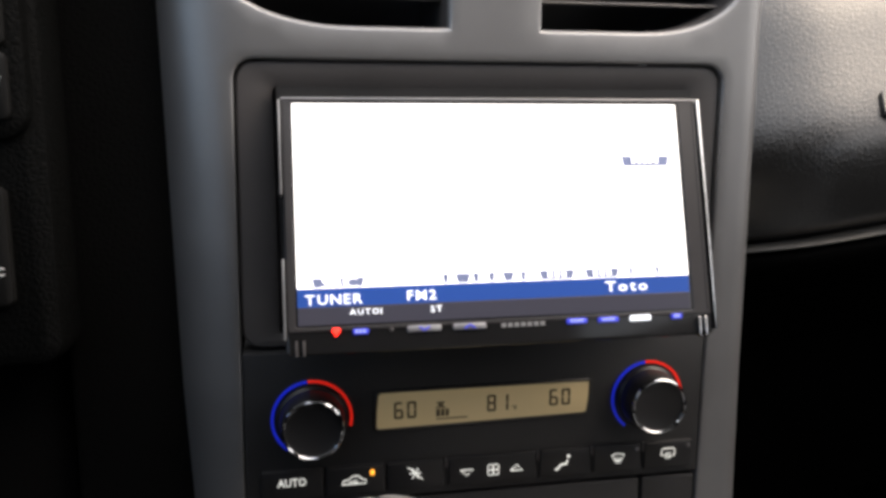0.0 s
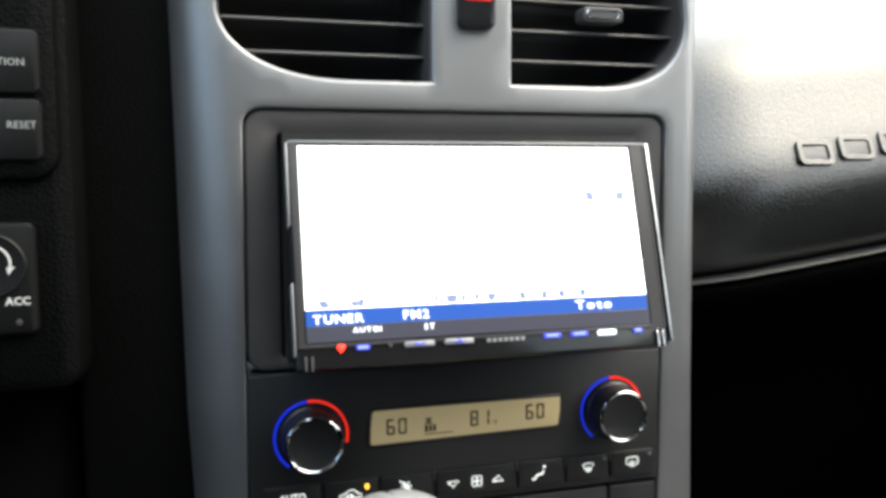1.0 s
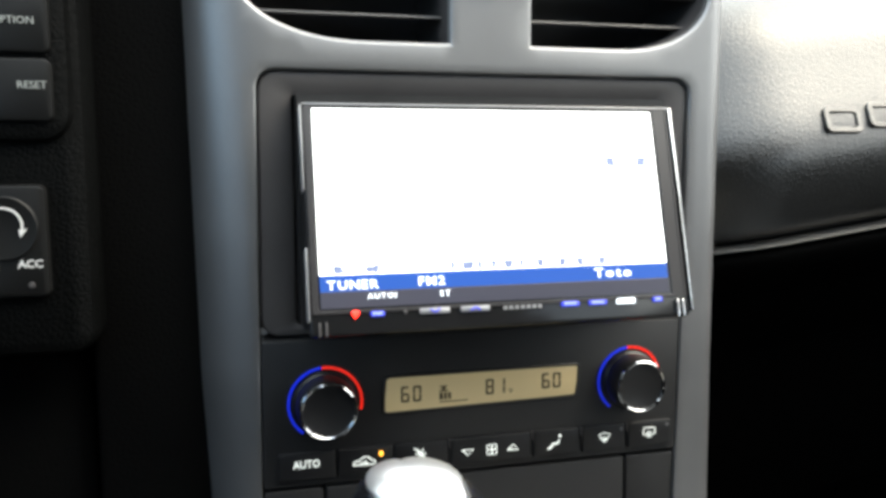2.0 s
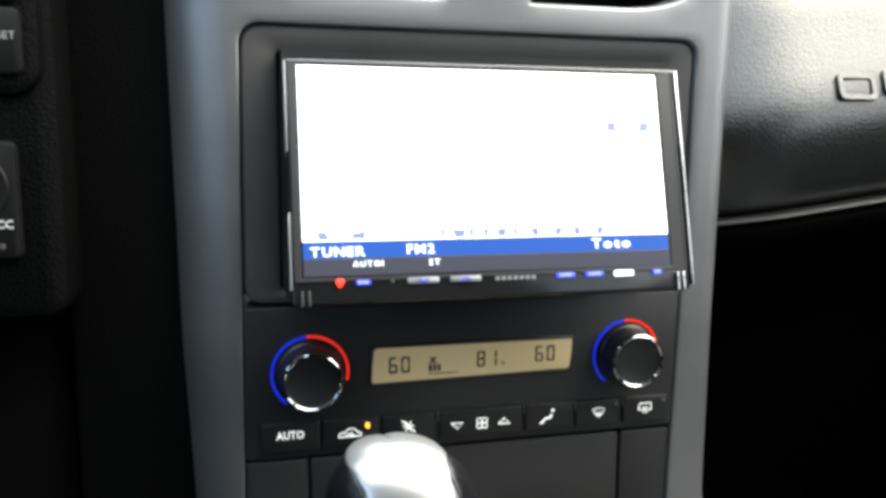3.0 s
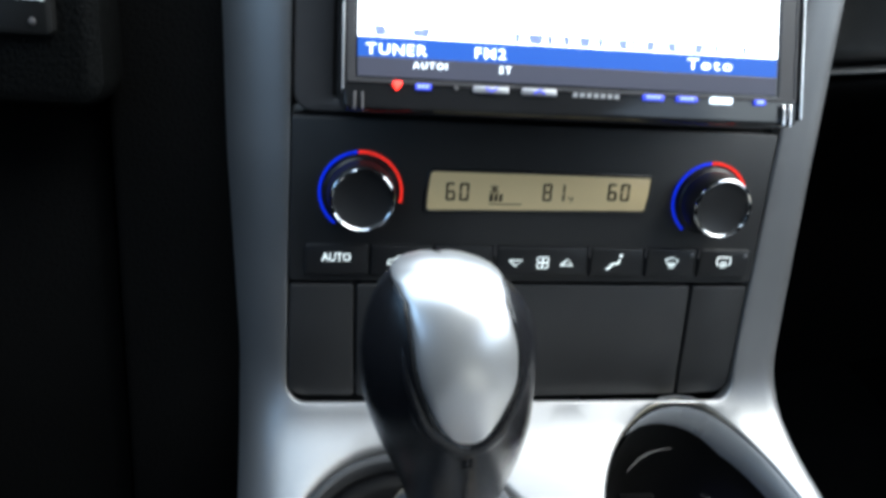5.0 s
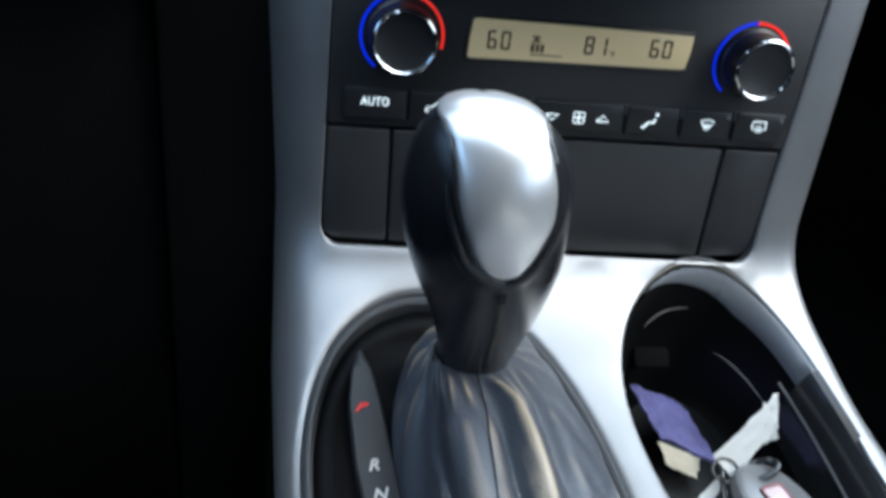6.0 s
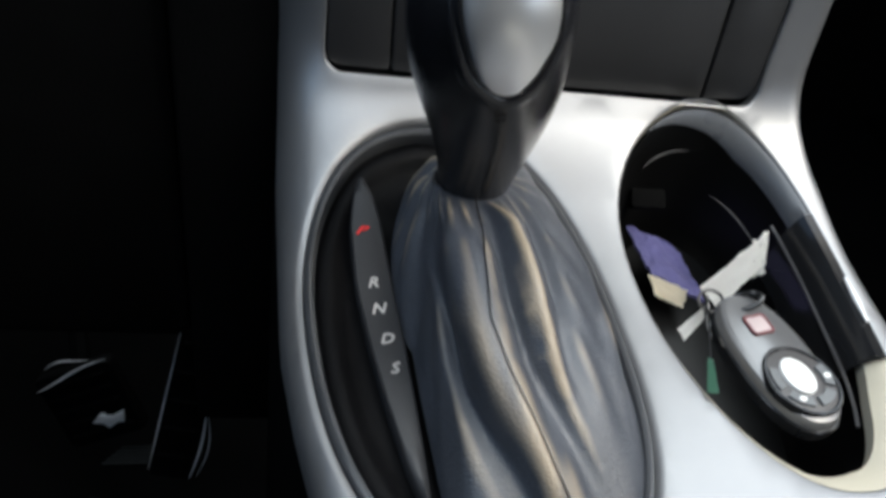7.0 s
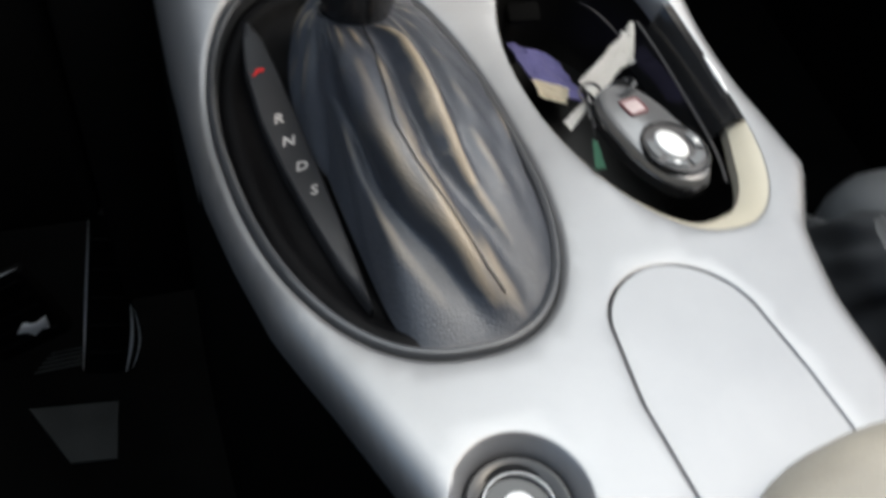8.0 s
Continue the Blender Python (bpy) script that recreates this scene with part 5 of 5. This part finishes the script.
for x in (-0.205, -0.1915):
    part("lamp", slab(oval(x, 0.0505, 0.0013, 0.0013, 12), -0.0086, -0.0078, 0.0003), BEZEL, pl, "unlit pilot light")

# ---- pedals in the driver footwell ----
RUBBER = material("pedal_rubber", (0.003, 0.003, 0.003), 0.7, spec=0.06)
for name, x, w, h, z, y, turn, lb in (("accelerator_pedal", -0.2070, 0.0185, 0.080, -0.482, 0.150, 13, "black accelerator pedal with white glint lines on its edges"), ("brake_pedal", -0.285, 0.034, 0.036, -0.487, 0.150, -24, "black rubber brake pedal with white glint lines and patch")):
    ped = thing(name, (x, y, z), lb, "pedal", "pedals")
    PM = Matrix.Translation((x, y, z)) @ Matrix.Rotation(radians(turn), 4, "Y") @ Matrix.Rotation(radians(-14), 4, "X")
    pd = part("pad", slab(rrect(-w, w, -h, h, 0.006), -0.006, 0.006, 0.003), RUBBER, ped, "black ribbed pad", m=PM)
    for k in np.linspace(-0.7, 0.7, 5):
        part("rib", slab(rrect(-w * 0.8, w * 0.8, h * k - 0.002, h * k + 0.002, 0.001, 2), -0.0085, -0.004, 0.0008), RUBBER, pd, m=PM)
    # Footwell glints, drawn as white lines and a white patch on the pads.
    if w < 0.03:
        part("glint_line", tube([(-w, -0.006, h * (0.98 - 0.1 * i)) for i in range(20)], 0.0010, 6, taper=True), BRIGHTWHITE, pd, "white line for a glint on the edge", m=PM)
        part("glint_line", tube([(w * 0.9 + 0.003 * math.sin(i * 0.35), -0.008, -h * 0.05 - h * 0.1 * i) for i in range(10)], 0.0012, 8, taper=True), BRIGHTWHITE, pd, "white line for a glint on the edge", m=PM)
        part("glint_line", tube([(w * 1.05 + 0.007 * math.sin(i * 0.35), -0.006, -h * 0.12 - h * 0.1 * i) for i in range(9)], 0.0006, 6, taper=True), BRIGHTWHITE, pd, "thin white line for a glint", m=PM)
    else:
        part("glint_line", tube([(-w + 2 * w * i / 11, -0.008, h * 0.88 + 0.006 * math.sin(i * 0.28 - 1.2)) for i in range(12)], 0.0011, 6, taper=True), BRIGHTWHITE, pd, "curved white line for a glint", m=PM)
        part("glint_line", tube([(-w * 0.5 + 1.1 * w * i / 11, -0.008, h * 1.22 + 0.003 * math.sin(i * 0.4)) for i in range(12)], 0.0008, 6, taper=True), BRIGHTWHITE, pd, "thin white line for a glint", m=PM)
        part("glint_patch", slab([(w * 0.78, -h * 0.30), (w * 0.45, -h * 0.36), (w * 0.15, -h * 0.25), (-w * 0.12, -h * 0.42), (w * 0.10, -h * 0.50), (w * 0.22, -h * 0.66), (w * 0.48, -h * 0.58), (w * 0.62, -h * 0.62)], -0.0095, -0.004, 0.0012), BRIGHTWHITE, pd, "white patch for a glint", m=PM)
    part("arm", tube([(0, 0.006, h * 0.6), (0.01, 0.05, h + 0.06), (0.015, 0.10, h + 0.18), (0.015, 0.16, h + 0.24)], 0.008, 8), RUBBER, ped, "black steel arm", m=PM)

# Dim light on the floor mat, put in as a ribbed grey plate.
heel = thing("floor_light_patch", (-0.26, 0.11, -0.61), "dim grey patch standing for light on the black carpet", "heel pad")
bm = slab([(-0.222, -0.030), (-0.300, -0.022), (-0.266, -0.082), (-0.226, -0.086)], -0.004, 0.0, 0.002)
PATCHGREY = material("light_patch_grey", (0.012, 0.014, 0.014), 0.8, 0, 0.3, 600, 0.5)
FLAT = LEAN.inverted() @ Matrix.Rotation(radians(-90), 4, "X")
part("pad", bm, PATCHGREY, heel, m=FLAT)
for k in range(5):
    u = 0.14 + 0.18 * k
    part("rib", tube([(-0.226 - 0.003 * u, -0.036 - 0.044 * u, -0.004), (-0.290 + 0.030 * u, -0.031 - 0.046 * u, -0.004)], 0.0012, 6), PATCHGREY, heel, "thin rib added on the light patch", m=FLAT)

# ---- parking brake beside the console ----
brake = thing("parking_brake", (0.165, -0.22, -0.22), "black parking brake lever with a soft boot beside the console", "parking brake")
bm = bmesh.new()
lps = []
for v in np.linspace(0, 1, 24):
    r = 1 - 0.55 * v + 0.05 * math.sin(9 * v)
    pleat = [r * (1 + 0.10 * math.sin(math.pi * v) * math.sin(6 * a + 3 * v) + 0.05 * math.sin(11 * a - 5 * v)) for a in np.linspace(0, 2 * math.pi, 81)[:-1]]
    lps.append([(0.163 + 0.031 * k * math.cos(a), -0.188 - 0.025 * v + 0.062 * k * math.sin(a), -0.225 + 0.058 * v + 0.002 * math.sin(5 * a + 4 * v)) for k, a in zip(pleat, np.linspace(0, 2 * math.pi, 81)[:-1])])
rings(bm, lps)
part("boot", bm, material("brake_boot_grey", (0.035, 0.037, 0.040), 0.45, 0, 0.2, 900, 0.2), brake, "soft grey-black boot")
bm = bmesh.new()
path = [(0.166, -0.210, -0.172), (0.167, -0.26, -0.160), (0.168, -0.32, -0.148), (0.169, -0.40, -0.136), (0.169, -0.44, -0.131)]
lps = [[(x + r * math.cos(a), y, z + r * 1.15 * math.sin(a)) for a in np.linspace(0, 2 * math.pi, 25)[:-1]] for (x, y, z), r in zip(path, (0.008, 0.011, 0.0135, 0.0125, 0.006))]
rings(bm, lps)
part("grip", bm, KNOBHIDE, brake, "leather wrapped grip")

# ---- passenger seat ----
seat = thing("passenger_seat", (0.42, -0.35, -0.30), "dark grey leather passenger seat beside the console", "car seat")


def cushion(x0, x1, y0, y1, z0, z1, r):
    bm = quad_box(x0, x1, y0, y1, z0, z1)
    bmesh.ops.bevel(bm, geom=bm.edges[:], offset=r, segments=5, profile=0.6, affect="EDGES")
    return bm


part("cushion", cushion(0.27, 0.60, -0.75, -0.045, -0.41, -0.25, 0.055), SEATHIDE, seat, "dark grey cushion")
part("bolster", cushion(0.19, 0.32, -0.75, -0.115, -0.41, -0.225, 0.055), SEATHIDE, seat, "raised side bolster")
part("base", quad_box(0.24, 0.58, -0.75, -0.15, -0.50, -0.39), PANEL, seat, "black seat base", smooth=False)
